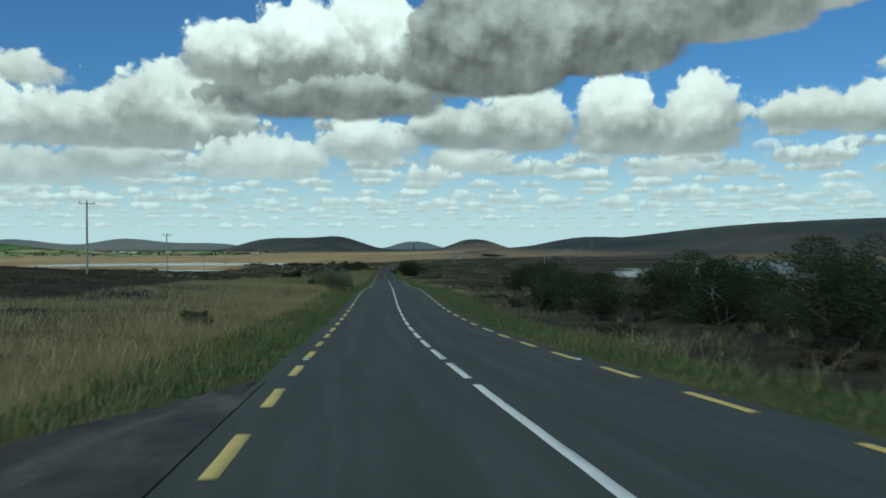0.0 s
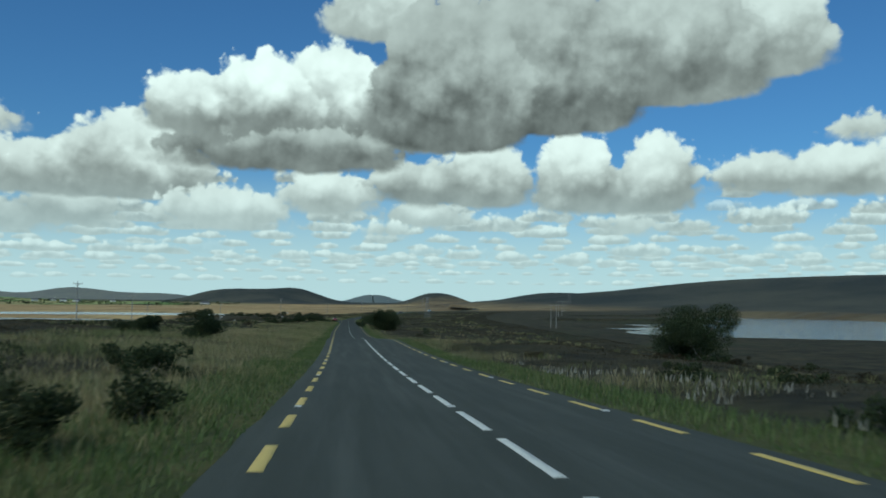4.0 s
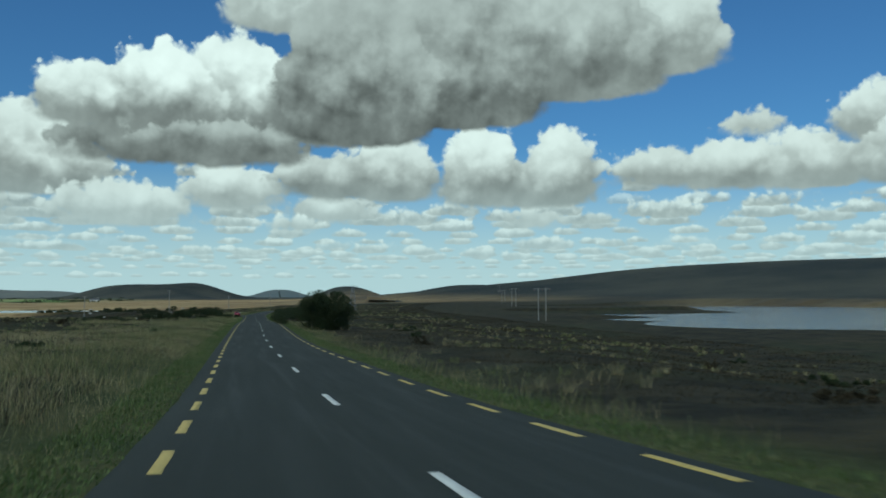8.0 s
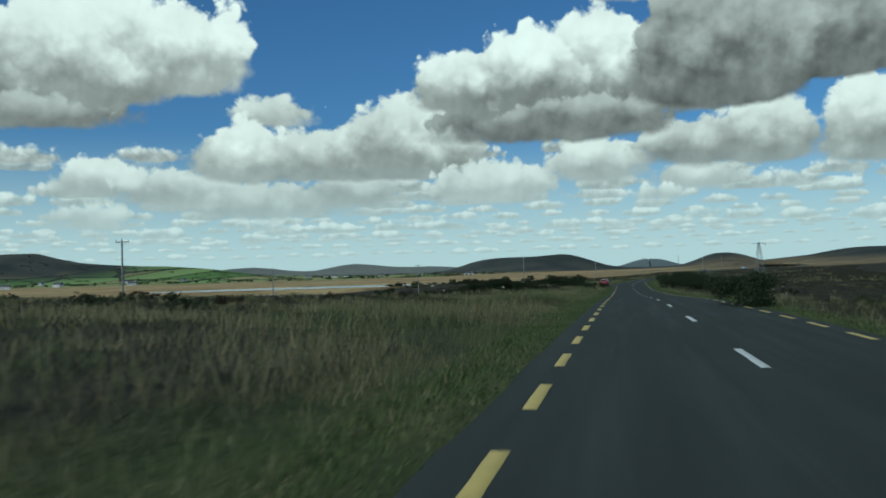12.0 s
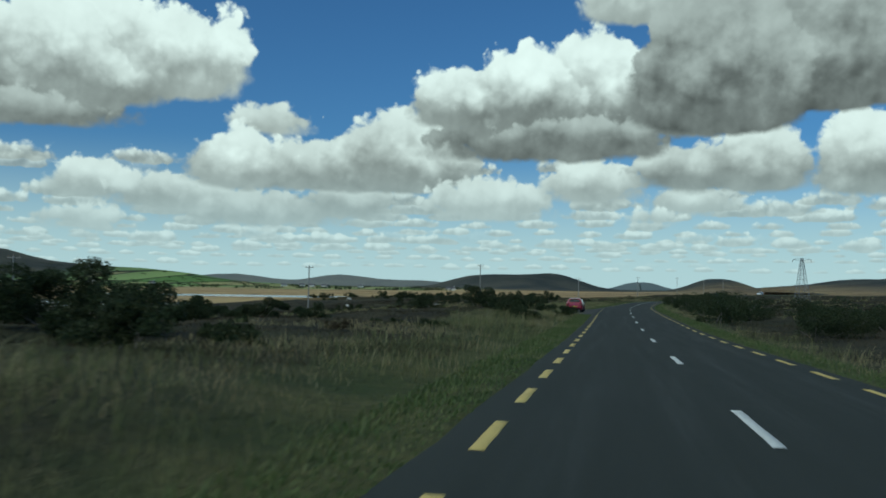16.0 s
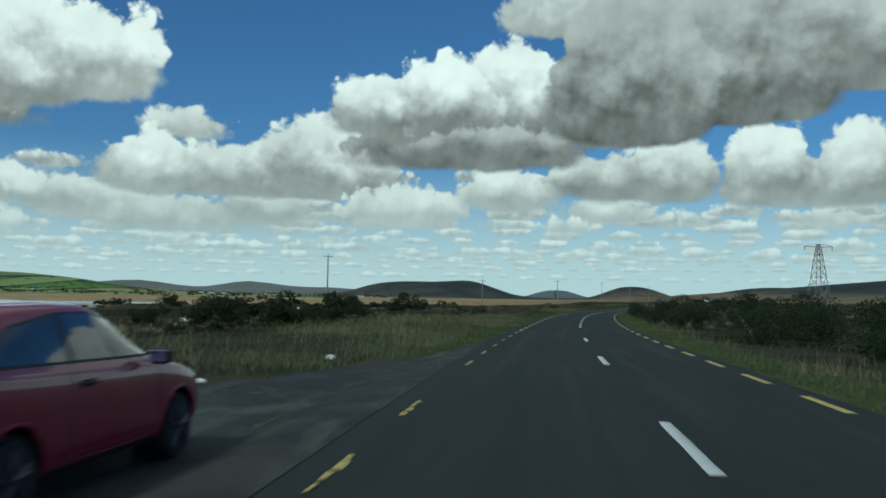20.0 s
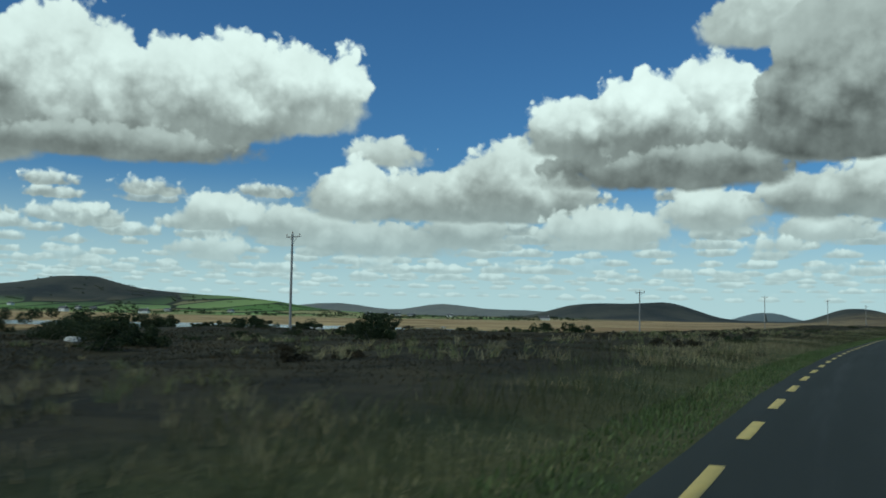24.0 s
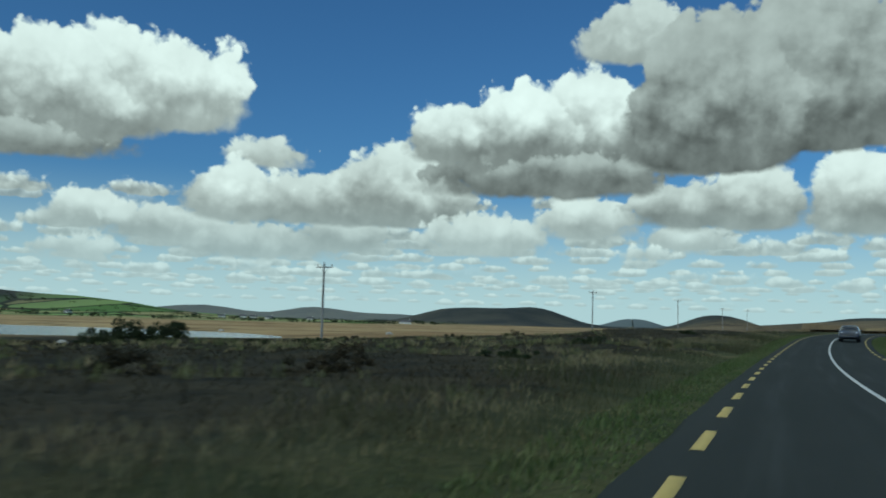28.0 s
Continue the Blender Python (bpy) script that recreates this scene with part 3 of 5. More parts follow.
z_dry = np.where(d_ < 0, smooth(95, 150, -d_ + 3 * wob_), smooth(160, 260, d_) * smooth(450, 700, GY)) * smooth(-200, 100, GY)
z_dry = np.maximum(z_dry, smooth(760, 900, GY + 4 * wob_))
wild_ = np.clip(hill(GXW, GY, -270, 2950, 400, 700, 1.2, 6, 2) + hill(GXW, GY, 256, 2700, 170, 400, 1.0) + hill(GXW, GY, 40, 4700, 500, 400, 1.0) + hill(GXW, GY, 800, 3400, 700, 500, 0.9)
    + smooth(2500, 3100, GY) * 0.85 + hill(GXW, GY, -1700, 2350, 400, 380, 1.6, -30, 2) + hill(GXW, GY, 760, 960, 760, 420, 1.6, -36, 2) + hill(GXW, GY, 1300, 560, 800, 700, 1.5), 0, 1)
# tan meadow ground near the start, also paler for sunlight put into its colour
z_dry = np.maximum(z_dry, 0.42 * np.where(d_ < 0, smooth(120, 85, GY) * smooth(13, 7, o_ + wob_) * smooth(1.2, 3.0, o_), 0))
z_field = smooth(-0.10, 0.12, fbm(GXW / 420 + 3, GY / 420, 3) + 0.22 * smooth(-500, -1000, GXW) + 0.15) * smooth(1500, 1850, GY - 0.25 * GXW) * smooth(-120, -420, GXW) * smooth(3600, 3000, GY)
zones = np.stack([z_grass, z_dry, wild_, z_field], -1).reshape(-1, 4)
att = ground_me.color_attributes.new("zones", "FLOAT_COLOR", "POINT")
att.data.foreach_set("color", zones.astype(np.float32).ravel())
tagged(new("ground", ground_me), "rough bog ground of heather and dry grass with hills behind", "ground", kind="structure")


def sheet(name, x0, x1, y0, y1, z, label):
    bm = bmesh.new()
    for x, y in ((x0, y0), (x1, y0), (x1, y1), (x0, y1)):
        bm.verts.new((x, y, z))
    bm.faces.new(bm.verts)
    tagged(part(name, bm, WATER, None, label), category="lake", kind="structure")


sheet("water_east", 60, 640, 272, 720, LAKE_R, "grey-blue lake with ripples below a dark hill")
sheet("water_west", -560, -70, 330, 930, LAKE_L, "pale blue lake beyond the heath")

# ---------------------------------------------------------------- road
offs = np.array([-EDGE_L - 0.12, -EDGE_L, -LEFT, -1.4, 0, 1.3, RIGHT, EDGE_R, EDGE_R + 0.12])
crown = np.array([-0.10, -0.02, 0.0, 0.0, 0.0, 0.0, 0.0, -0.02, -0.10])
rs = np.arange(-130, 1090.1, 2.0)
rv = np.stack([on_road(rs, o, c) for o, c in zip(offs, crown)], 1)
rag = 0.10 * (fbm(rs / 1.7, rs * 0 + 3.3, 3) * 2)
rv[:, 0] += (rag[:, None] * np.array([[1, 0, 0]]))
rv[:, 1] += (rag[:, None] * np.array([[1, 0, 0]]))
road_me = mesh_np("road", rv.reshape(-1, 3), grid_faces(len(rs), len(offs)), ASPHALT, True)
uv = road_me.uv_layers.new(name="lane")
vi = np.empty(len(road_me.loops), np.int32)
road_me.loops.foreach_get("vertex_index", vi)
st_ = np.stack([np.tile(offs, len(rs)), np.repeat(rs, len(offs))], -1)
uv.data.foreach_set("uv", st_[vi].astype(np.float32).ravel())
road_me.flip_normals()
ROAD = tagged(new("road", road_me), "dark grey asphalt two-lane road with worn wheel tracks", "road", kind="structure")


def stripe(name, mat, s0, length, off, width, parent, worn=0.0):
    """A painted mark, a thin slab on the asphalt with ragged edges."""
    n = max(2, int(length / 0.5) + 1)
    ss = np.linspace(s0, s0 + length, n)
    w = width / 2
    rnd = np.random.RandomState(int(abs(s0 * 10 + off * 7)) % 100000)
    cols = []
    for o, u in ((-w, 0.001), (-w + 0.004, 0.007), (w - 0.004, 0.007), (w, 0.001)):
        jit = rnd.uniform(-1, 1, n) * (0.006 + worn * 0.022)
        p = np.stack([on_road(a, off + o + j, u) for a, j in zip(ss, jit)])
        cols.append(p)
    v = np.stack(cols, 1).reshape(-1, 3)
    me = mesh_np(name, v, grid_faces(n, 4)[:, ::-1], mat)
    ob = new(name, me)
    ob.parent = parent
    return ob


# Broken yellow edge lines: 2 m marks about every 4 m; white centre line of several kinds.
def far_ends(a, b, step, knots, phases):
    k = math.ceil(a / step) - 1
    while k * step < b:
        e = k * step + float(np.interp(k * step, knots, phases))
        if a <= e < b:
            yield e
        k += 1


for e in far_ends(-100, 760, 4.0, (10, 100, 150, 206, 270, 335, 360, 398, 422, 485, 550, 571, 587, 606), (1.9, 1.7, 2.25, 2.6, 1.95, 3.55, 2.8, 2.45, 1.7, 1.5, 2.9, 3.6, 3.4, 2.0)):
    worn = 424 < e < 476
    if worn and 446 < e < 450:
        continue
    length = 1.6 if worn else 2.0
    if worn:
        for q in range(4):
            stripe("edge_mark", YELLOW, e - length + 0.40 * q, 0.24 + 0.04 * ((q * 5 + int(e)) % 4), -LEFT + 0.005 * ((q * 7 + int(e)) % 3 - 1), 0.045 + 0.010 * ((q + int(e)) % 3), ROAD, 0.5)
    else:
        stripe("edge_mark", YELLOW, e - length, length, -LEFT, 0.15, ROAD, 0.25 if 365 < e < 418 else 0.0)
for e in far_ends(-100, 760, 4.0, (10, 150, 206, 240, 278, 330, 370, 420, 485), (0.6, 0.8, -0.1, -0.6, -1.4, -3.05, -3.3, -4.2, -4.6)):
    stripe("edge_mark", YELLOW, e - 2.0, 2.0, RIGHT, 0.13, ROAD)
stripe("centre_mark", WHITE, -110, 124.0, 0, 0.12, ROAD)
for a, b, step, length, kn, ph in ((17, 166, 4.0, 3.05, (20, 165), (2.0, 2.5)), (170, 474, 12.0, 3.0, (184, 231, 279, 337, 408, 444), (3.7, 3.4, 2.7, 1.2, 0.3, 0.2)), (487, 560, 6.25, 3.9, (480, 560), (6.0, 6.0))):
    for e in far_ends(a, b, step, kn, ph):
        stripe("centre_mark", WHITE, e - length, length, float(np.interp(e, (410, 440, 470, 490), (0.0, 0.14, 0.11, 0.05))), 0.13, ROAD)
stripe("centre_mark", WHITE, 566, 200, 0, 0.12, ROAD)


# ---------------------------------------------------------------- materials of the things
TIMBER = plain("weathered_timber", (0.30, 0.29, 0.27), 0.85, grain=14.0, bump=0.4)
STEEL = plain("galvanised_steel", (0.26, 0.27, 0.28), 0.5, 0.6)
PORCELAIN = plain("porcelain", (0.22, 0.12, 0.08), 0.3)
WIRE = plain("wire", (0.12, 0.12, 0.12), 0.5, 0.5)
BARK = plain("bark", (0.17, 0.155, 0.135), 0.9, grain=20.0, bump=0.5)
STONE = plain("granite", (0.42, 0.41, 0.38), 0.9, grain=7.0, bump=0.6)
PALE_STONE = plain("pale_stone", (0.72, 0.72, 0.68), 0.85, grain=9.0, amount=0.2, bump=0.4)
WALL = plain("white_render", (0.80, 0.79, 0.75), 0.9, amount=0.12, grain=3.0)
SLATE = plain("slate", (0.10, 0.10, 0.11), 0.7)
PANE = plain("dark_pane", (0.03, 0.035, 0.04), 0.1)
RUBBER = plain("rubber", (0.018, 0.018, 0.018), 0.85, amount=0.3)
RIM = plain("dark_alloy", (0.10, 0.10, 0.11), 0.35, 0.7, amount=0.2)
TRIM = plain("black_plastic", (0.020, 0.020, 0.022), 0.55, amount=0.2)
CHROME = plain("chrome", (0.65, 0.65, 0.66), 0.15, 1.0, amount=0.1)
RED_LAMP = plain("red_lens", (0.17, 0.006, 0.010), 0.12, amount=0.2)
CLEAR_LAMP = plain("clear_lens", (0.55, 0.57, 0.58), 0.12, amount=0.15)
PLATE_YELLOW = plain("yellow_plate", (0.72, 0.52, 0.05), 0.45, amount=0.08)
PLATE_WHITE = plain("white_plate", (0.72, 0.72, 0.70), 0.45, amount=0.08)
GRIT = plain("grit", (0.17, 0.165, 0.15), 0.95, grain=9.0)
STUD_MAT = plain("stud_casting", (0.45, 0.45, 0.43), 0.4, 0.3)


def gravel_mat():
    """Old dark asphalt, dusty, with pale grit washed into streaks and towards the ragged edge."""
    m, n, b = material("broken_asphalt", 0.92, spec=0.25)
    p = n.add("ShaderNodeNewGeometry", 0)
    c = n.mix(n.ramp(n.noise(p, 0.9, 5.0, 0.6), 0.35, 0.65), (0.030, 0.033, 0.033), (0.056, 0.058, 0.055))
    streak = n.noise(n.add("ShaderNodeMapping", Vector=p, Rotation=(0, 0, 0.5), Scale=(0.9, 0.25, 1.0)), 0.8, 5.0, 0.65, 0.6)
    c = n.mix(n.ramp(streak, 0.50, 0.70, 0.0, 0.55), c, (0.165, 0.160, 0.142))
    c = n.mix(n.ramp(n.noise(p, 38.0, 3.0, 0.7), 0.58, 0.72, 0.0, 0.6), c, (0.17, 0.168, 0.152))
    link(n, c, b.inputs["Base Color"])
    link(n, n.add("ShaderNodeBump", Strength=0.8, Distance=0.02, Height=n.noise(p, 45.0, 4.0, 0.7)), b.inputs["Normal"])
    return m


GRAVEL = gravel_mat()


def car_paint(name, col):
    m, n, b = material(name, 0.32, spec=0.5)
    p = n.add("ShaderNodeTexCoord", 3)
    dust = n.ramp(n.noise(p, 1.6, 5.0, 0.6), 0.45, 0.75, 0.0, 0.25)
    link(n, n.mix(dust, col, tuple(0.75 * c + 0.03 for c in col)), b.inputs["Base Color"])
    b.inputs["Coat Weight"].default_value = 0.9
    b.inputs["Coat Roughness"].default_value = 0.05
    return m


def glass_mat():
    m, n, b = material("car_glass", 0.04, spec=0.7)
    p = n.add("ShaderNodeTexCoord", 3)
    link(n, n.mix(n.ramp(n.noise(p, 3.0, 3.0), 0.4, 0.7), (0.010, 0.013, 0.014), (0.022, 0.026, 0.027)), b.inputs["Base Color"])
    b.inputs["Coat Weight"].default_value = 1.0
    b.inputs["Coat Roughness"].default_value = 0.02
    return m


RED, DARK_BLUE, SILVER_PAINT, GLASS = car_paint("red_paint", (0.29, 0.009, 0.036)), car_paint("navy_paint", (0.018, 0.022, 0.035)), car_paint("white_paint", (0.72, 0.74, 0.75)), glass_mat()
CLEAR_GLASS = GLASS
SHORT = leaf_mat("verge_grass", (0.076, 0.116, 0.036), (0.152, 0.204, 0.074), (0.21, 0.218, 0.10))
TALL = leaf_mat("moor_grass", (0.250, 0.228, 0.112), (0.480, 0.420, 0.235), (0.390, 0.300, 0.165))
RUSH = leaf_mat("rushes", (0.122, 0.146, 0.057), (0.245, 0.264, 0.115), (0.250, 0.220, 0.105))
SEDGE = leaf_mat("sedge", (0.044, 0.056, 0.022), (0.098, 0.105, 0.046), (0.150, 0.128, 0.064))
HEATHER = leaf_mat("heather", (0.026, 0.026, 0.016), (0.072, 0.062, 0.036), (0.108, 0.082, 0.046))
WILLOW = leaf_mat("willow_leaves", (0.080, 0.110, 0.050), (0.260, 0.300, 0.170), (0.190, 0.210, 0.100))
GORSE = leaf_mat("gorse_leaves", (0.018, 0.030, 0.013), (0.058, 0.082, 0.034), (0.066, 0.076, 0.034))
SEED = leaf_mat("seed_heads", (0.26, 0.24, 0.19), (0.48, 0.46, 0.40), (0.30, 0.26, 0.17))
# ---------------------------------------------------------------- poles
def electric_pole(x, y, top, lean=0.0, turn=0.0, z0=None):
    z = float(height(x, y)) - 0.15 if z0 is None else z0
    h = max(4.0, top - z)
    t = thing("electricity_pole", pose(x, y, z, lean, 0, turn), "weathered grey timber power pole with a crossarm, standing in the bog", "utility pole", "power line poles")
    bm = bmesh.new()
    rod(bm, (0, 0, -0.4), (0, 0, h), 0.145, 0.10, 10)
    part("post", bm, TIMBER, t)
    bm = bmesh.new()
    box(bm, (0, 0.12, h - 0.28), (1.9, 0.09, 0.11), 0.012)
    arm = part("crossarm", bm, TIMBER, t)
    for dx in (-0.85, 0.0, 0.85):
        bm = bmesh.new()
        zb = h - 0.22 if dx else h
        rod(bm, (dx, 0.12 * bool(dx), zb), (dx, 0.12 * bool(dx), zb + 0.12), 0.02, seg=6)
        rod(bm, (dx, 0.12 * bool(dx), zb + 0.10), (dx, 0.12 * bool(dx), zb + 0.17), 0.065, 0.05, 8)
        rod(bm, (dx, 0.12 * bool(dx), zb + 0.17), (dx, 0.12 * bool(dx), zb + 0.25), 0.05, 0.03, 8)
        part("insulator", bm, PORCELAIN, arm)
    for sgn in (-1, 1):
        bm = bmesh.new()
        rod(bm, (0.5 * sgn, 0.12, h - 0.32), (0.04 * sgn, 0.11, h - 0.85), 0.016, seg=6)
        part("brace", bm, STEEL, t)
    return t


TOPS = ((-38.9, 109.0, 7.0), (-48.9, 185.3, 4.4), (-60.5, 275.0, 1.8), (-72.1, 368.7, -0.2), (-86.6, 453.6, -3.7), (-66.1, 513.8, -3.2), (-43.7, 593.3, -0.35), (-19.6, 681.3, -2.75), (5.1, 795.1, -0.2), (30.0, 880.0, 1.1), (52.0, 950.0, 0.6), (76.0, 1050.0, 2.5))
for i, (x, y, z) in enumerate(TOPS):
    electric_pole(x, y, z, turn=(8, 6, 8, 6, 4, -12, -15, -14, -15, -15, -14, -14)[i], lean=(0.4, -0.6, 0.3, 0, 0.5, -0.3, 0.4, 0.2, 0, 0, 0, 0)[i])


def twin_pole(x, y, h):
    t = thing("twin_pole", pose(x, y, float(height(x, y)) - 0.1, 0, 0, -35), "pair of plain timber power poles joined by a crossarm", "utility pole", "twin power poles")
    for dx in (-1.0, 1.0):
        bm = bmesh.new()
        rod(bm, (dx, 0, -0.3), (dx, 0, h), 0.13, 0.09, 8)
        part("post", bm, TIMBER, t)
    bm = bmesh.new()
    box(bm, (0, 0.1, h - 0.35), (4.6, 0.10, 0.12), 0.012)
    part("crossarm", bm, TIMBER, t)
    for dx in (-2.1, 0, 2.1):
        bm = bmesh.new()
        rod(bm, (dx, 0.1, h - 0.40), (dx, 0.1, h - 0.85), 0.05, 0.05, 6)
        part("insulator", bm, PORCELAIN, t)


for x, y, h in ((67.5, 388.0, 8.6), (112.0, 560.0, 8.6), (165.0, 760.0, 9.0), (230.0, 1000.0, 9.5)):
    twin_pole(x, y, h)


def pylon(x, y, h):
    t = thing("lattice_pylon", pose(x, y, float(height(x, y)) - 0.1, 0, 0, 12), "small steel lattice pylon with two crossarms on the heath", "pylon")
    half = lambda z: 1.35 * (1 - z / h) ** 0.9 + 0.16
    for sx, sy in ((-1, -1), (1, -1), (1, 1), (-1, 1)):
        bm = bmesh.new()
        zs = np.linspace(0, h * 0.97, 8)
        for a, b in zip(zs[:-1], zs[1:]):
            rod(bm, (sx * half(a), sy * half(a), a), (sx * half(b), sy * half(b), b), 0.055, seg=5)
        part("leg", bm, STEEL, t)
    levels = [0, 2.6, 4.8, 6.6, 8.1, 9.3, 10.3, 11.2, 12.0]
    levels = [z * h / 12.4 for z in levels]
    for k, (a, b) in enumerate(zip(levels[:-1], levels[1:])):
        for q in range(4):
            c = [(-1, -1), (1, -1), (1, 1), (-1, 1)]
            (ax, ay), (bx, by) = c[q], c[(q + 1) % 4]
            bm = bmesh.new()
            rod(bm, (ax * half(a), ay * half(a), a), (bx * half(b), by * half(b), b), 0.028, seg=4)
            rod(bm, (bx * half(a), by * half(a), a), (ax * half(b), ay * half(b), b), 0.028, seg=4)
            rod(bm, (ax * half(b), ay * half(b), b), (bx * half(b), by * half(b), b), 0.028, seg=4)
            part("bracing", bm, STEEL, t)
    for z, w in ((h * 0.93, 2.3), (h * 0.40, 1.9)):
        for sgn in (-1, 1):
            bm = bmesh.new()
            for sy in (-1, 1):
                rod(bm, (sgn * half(z), sy * half(z), z), (sgn * w, 0, z + 0.12), 0.035, seg=4)
            rod(bm, (sgn * half(z), 0, z + 0.55), (sgn * w, 0, z + 0.14), 0.03, seg=4)
            arm = part("crossarm", bm, STEEL, t)
            bm = bmesh.new()
            rod(bm, (sgn * w, 0, z + 0.12), (sgn * w, 0, z - 0.55), 0.05, 0.05, 6)
            part("insulator", bm, PORCELAIN, arm)


pylon(39.2, 575.8, 2.0 - float(height(39.2, 575.8)))

# ---------------------------------------------------------------- bushes
def leaves(rnd, centres, radii, n, size, flat=0.75):
    """n small two-sided leaves, thickest near the shells of the clumps."""
    k = rnd.randint(0, len(centres), n)
    d = rnd.normal(size=(n, 3))
    d /= np.linalg.norm(d, axis=1)[:, None] + 1e-9
    r = rnd.uniform(0.25, 1.0, n) ** 0.45
    p = centres[k] + d * (radii[k] * r)[:, None] * np.array([1, 1, flat])
    u = rnd.normal(size=(n, 3))
    u[:, 2] = np.abs(u[:, 2]) * 0.8 + 0.3
    u /= np.linalg.norm(u, axis=1)[:, None]
    v = np.cross(u, rnd.normal(size=(n, 3)))
    v /= np.linalg.norm(v, axis=1)[:, None] + 1e-9
    s = size * rnd.uniform(0.6, 1.4, n)[:, None]
    a, b, c, e = p, p + u * s * 0.5 + v * s * 0.22, p + u * s, p + u * s * 0.5 - v * s * 0.22
    verts = np.stack([a, b, c, e], 1).reshape(-1, 3)
    return verts, np.arange(4 * n).reshape(-1, 4)


def bush(name, x, y, w, h, depth, mat, n, size, label, seed, bare=0.25, z=None, stems=7, clumps=16, group=""):
    """Stems that fork from the base, and a crown of many leaves in uneven clumps with gaps."""
    rnd = np.random.RandomState(seed)
    z = float(height(x, y)) - 0.1 if z is None else z
    t = thing(name, pose(x, y, z), label, "bush", group)
    cs, rs_ = [], []
    for i in range(clumps):
        a, q = rnd.uniform(0, 2 * np.pi), rnd.uniform(0.0, 1) ** 0.6
        zz = h * rnd.uniform(bare, 0.86)
        lim = math.sqrt(max(0.05, 1 - ((zz / h - 0.45) / 0.62) ** 2))
        cs.append((math.cos(a) * q * w * 0.40 * lim, math.sin(a) * q * depth * 0.40 * lim, zz))
        rs_.append(rnd.uniform(0.13, 0.24) * min(w, h * 1.3) * (16 / clumps) ** 0.28)
    # a thick middle, so that the far side hardly shows through
    for i in range(clumps // 2):
        cs.append((rnd.uniform(-0.22, 0.22) * w, rnd.uniform(-0.22, 0.22) * depth, h * rnd.uniform(max(bare, 0.12), 0.6)))
        rs_.append(0.26 * min(w, h * 1.3))
    cs, rs_ = np.array(cs), np.array(rs_)
    v, f = leaves(rnd, cs, rs_, n, size)
    v[:, 2] = np.maximum(v[:, 2], 0.05)
    crown = new("crown", mesh_np("crown", v, f, mat))
    crown.parent = t
    for i in range(stems):
        bm = bmesh.new()
        c = cs[rnd.randint(0, len(cs))]
        b0 = Vector((rnd.uniform(-0.12, 0.12) * w, rnd.uniform(-0.10, 0.10) * depth, -0.1))
        mid = b0.lerp(Vector(c), 0.5) + Vector(rnd.uniform(-0.1, 0.1, 3)) * w * 0.5
        r0 = 0.012 * h + 0.012
        rod(bm, b0, mid, r0, r0 * 0.7, 6)
        rod(bm, mid, c, r0 * 0.7, r0 * 0.25, 5)
        for j in range(6):
            s = mid.lerp(Vector(c), rnd.uniform(0, 0.8))
            e = s + Vector((rnd.uniform(-1, 1), rnd.uniform(-1, 1), rnd.uniform(0.2, 1.0))) * 0.22 * h
            rod(bm, s, e, r0 * 0.35, r0 * 0.1, 4)
        part("stem", bm, BARK, t)
    return t


BIG = (
    ("willow_bush", -7.2, 82.0, 4.5, 2.6, 3.6, WILLOW, 26000, 0.062, "grey-green willow bush with thin bare lower stems in tall grass", 3, 0.30, 22),
    ("goat_willow", 3.4, 278.0, 8.2, 4.9, 9.5, GORSE, 110000, 0.10, "large dark green bush leaning towards the road edge", 5, 0.04, 70),
    ("goat_willow", -1.2, 300.0, 3.5, 1.6, 8.0, GORSE, 7000, 0.11, "low dark scrub beside the road", 6, 0.05, 14),
    ("gorse_bush", -19.4, 435.5, 4.8, 2.3, 4.2, GORSE, 26000, 0.08, "dark gorse bush with a ragged top on the heath", 8, 0.05, 20),
    ("gorse_bush", -17.0, 441.0, 4.0, 1.7, 3.2, GORSE, 7000, 0.10, "low dark gorse beside a taller bush", 9, 0.05, 12),
    ("gorse_bush", -24.0, 432.0, 5.0, 1.6, 4.0, GORSE, 7000, 0.10, "low dark gorse beside a taller bush", 10, 0.05, 12),
)
for nm, x, y, w, h, dp, mt, n, sz, lb, sd, br, cl in BIG:
    bush(nm, x, y, w, h, dp, mt, n, sz, lb, sd, br, stems=11 if nm == "willow_bush" else 6, clumps=cl)
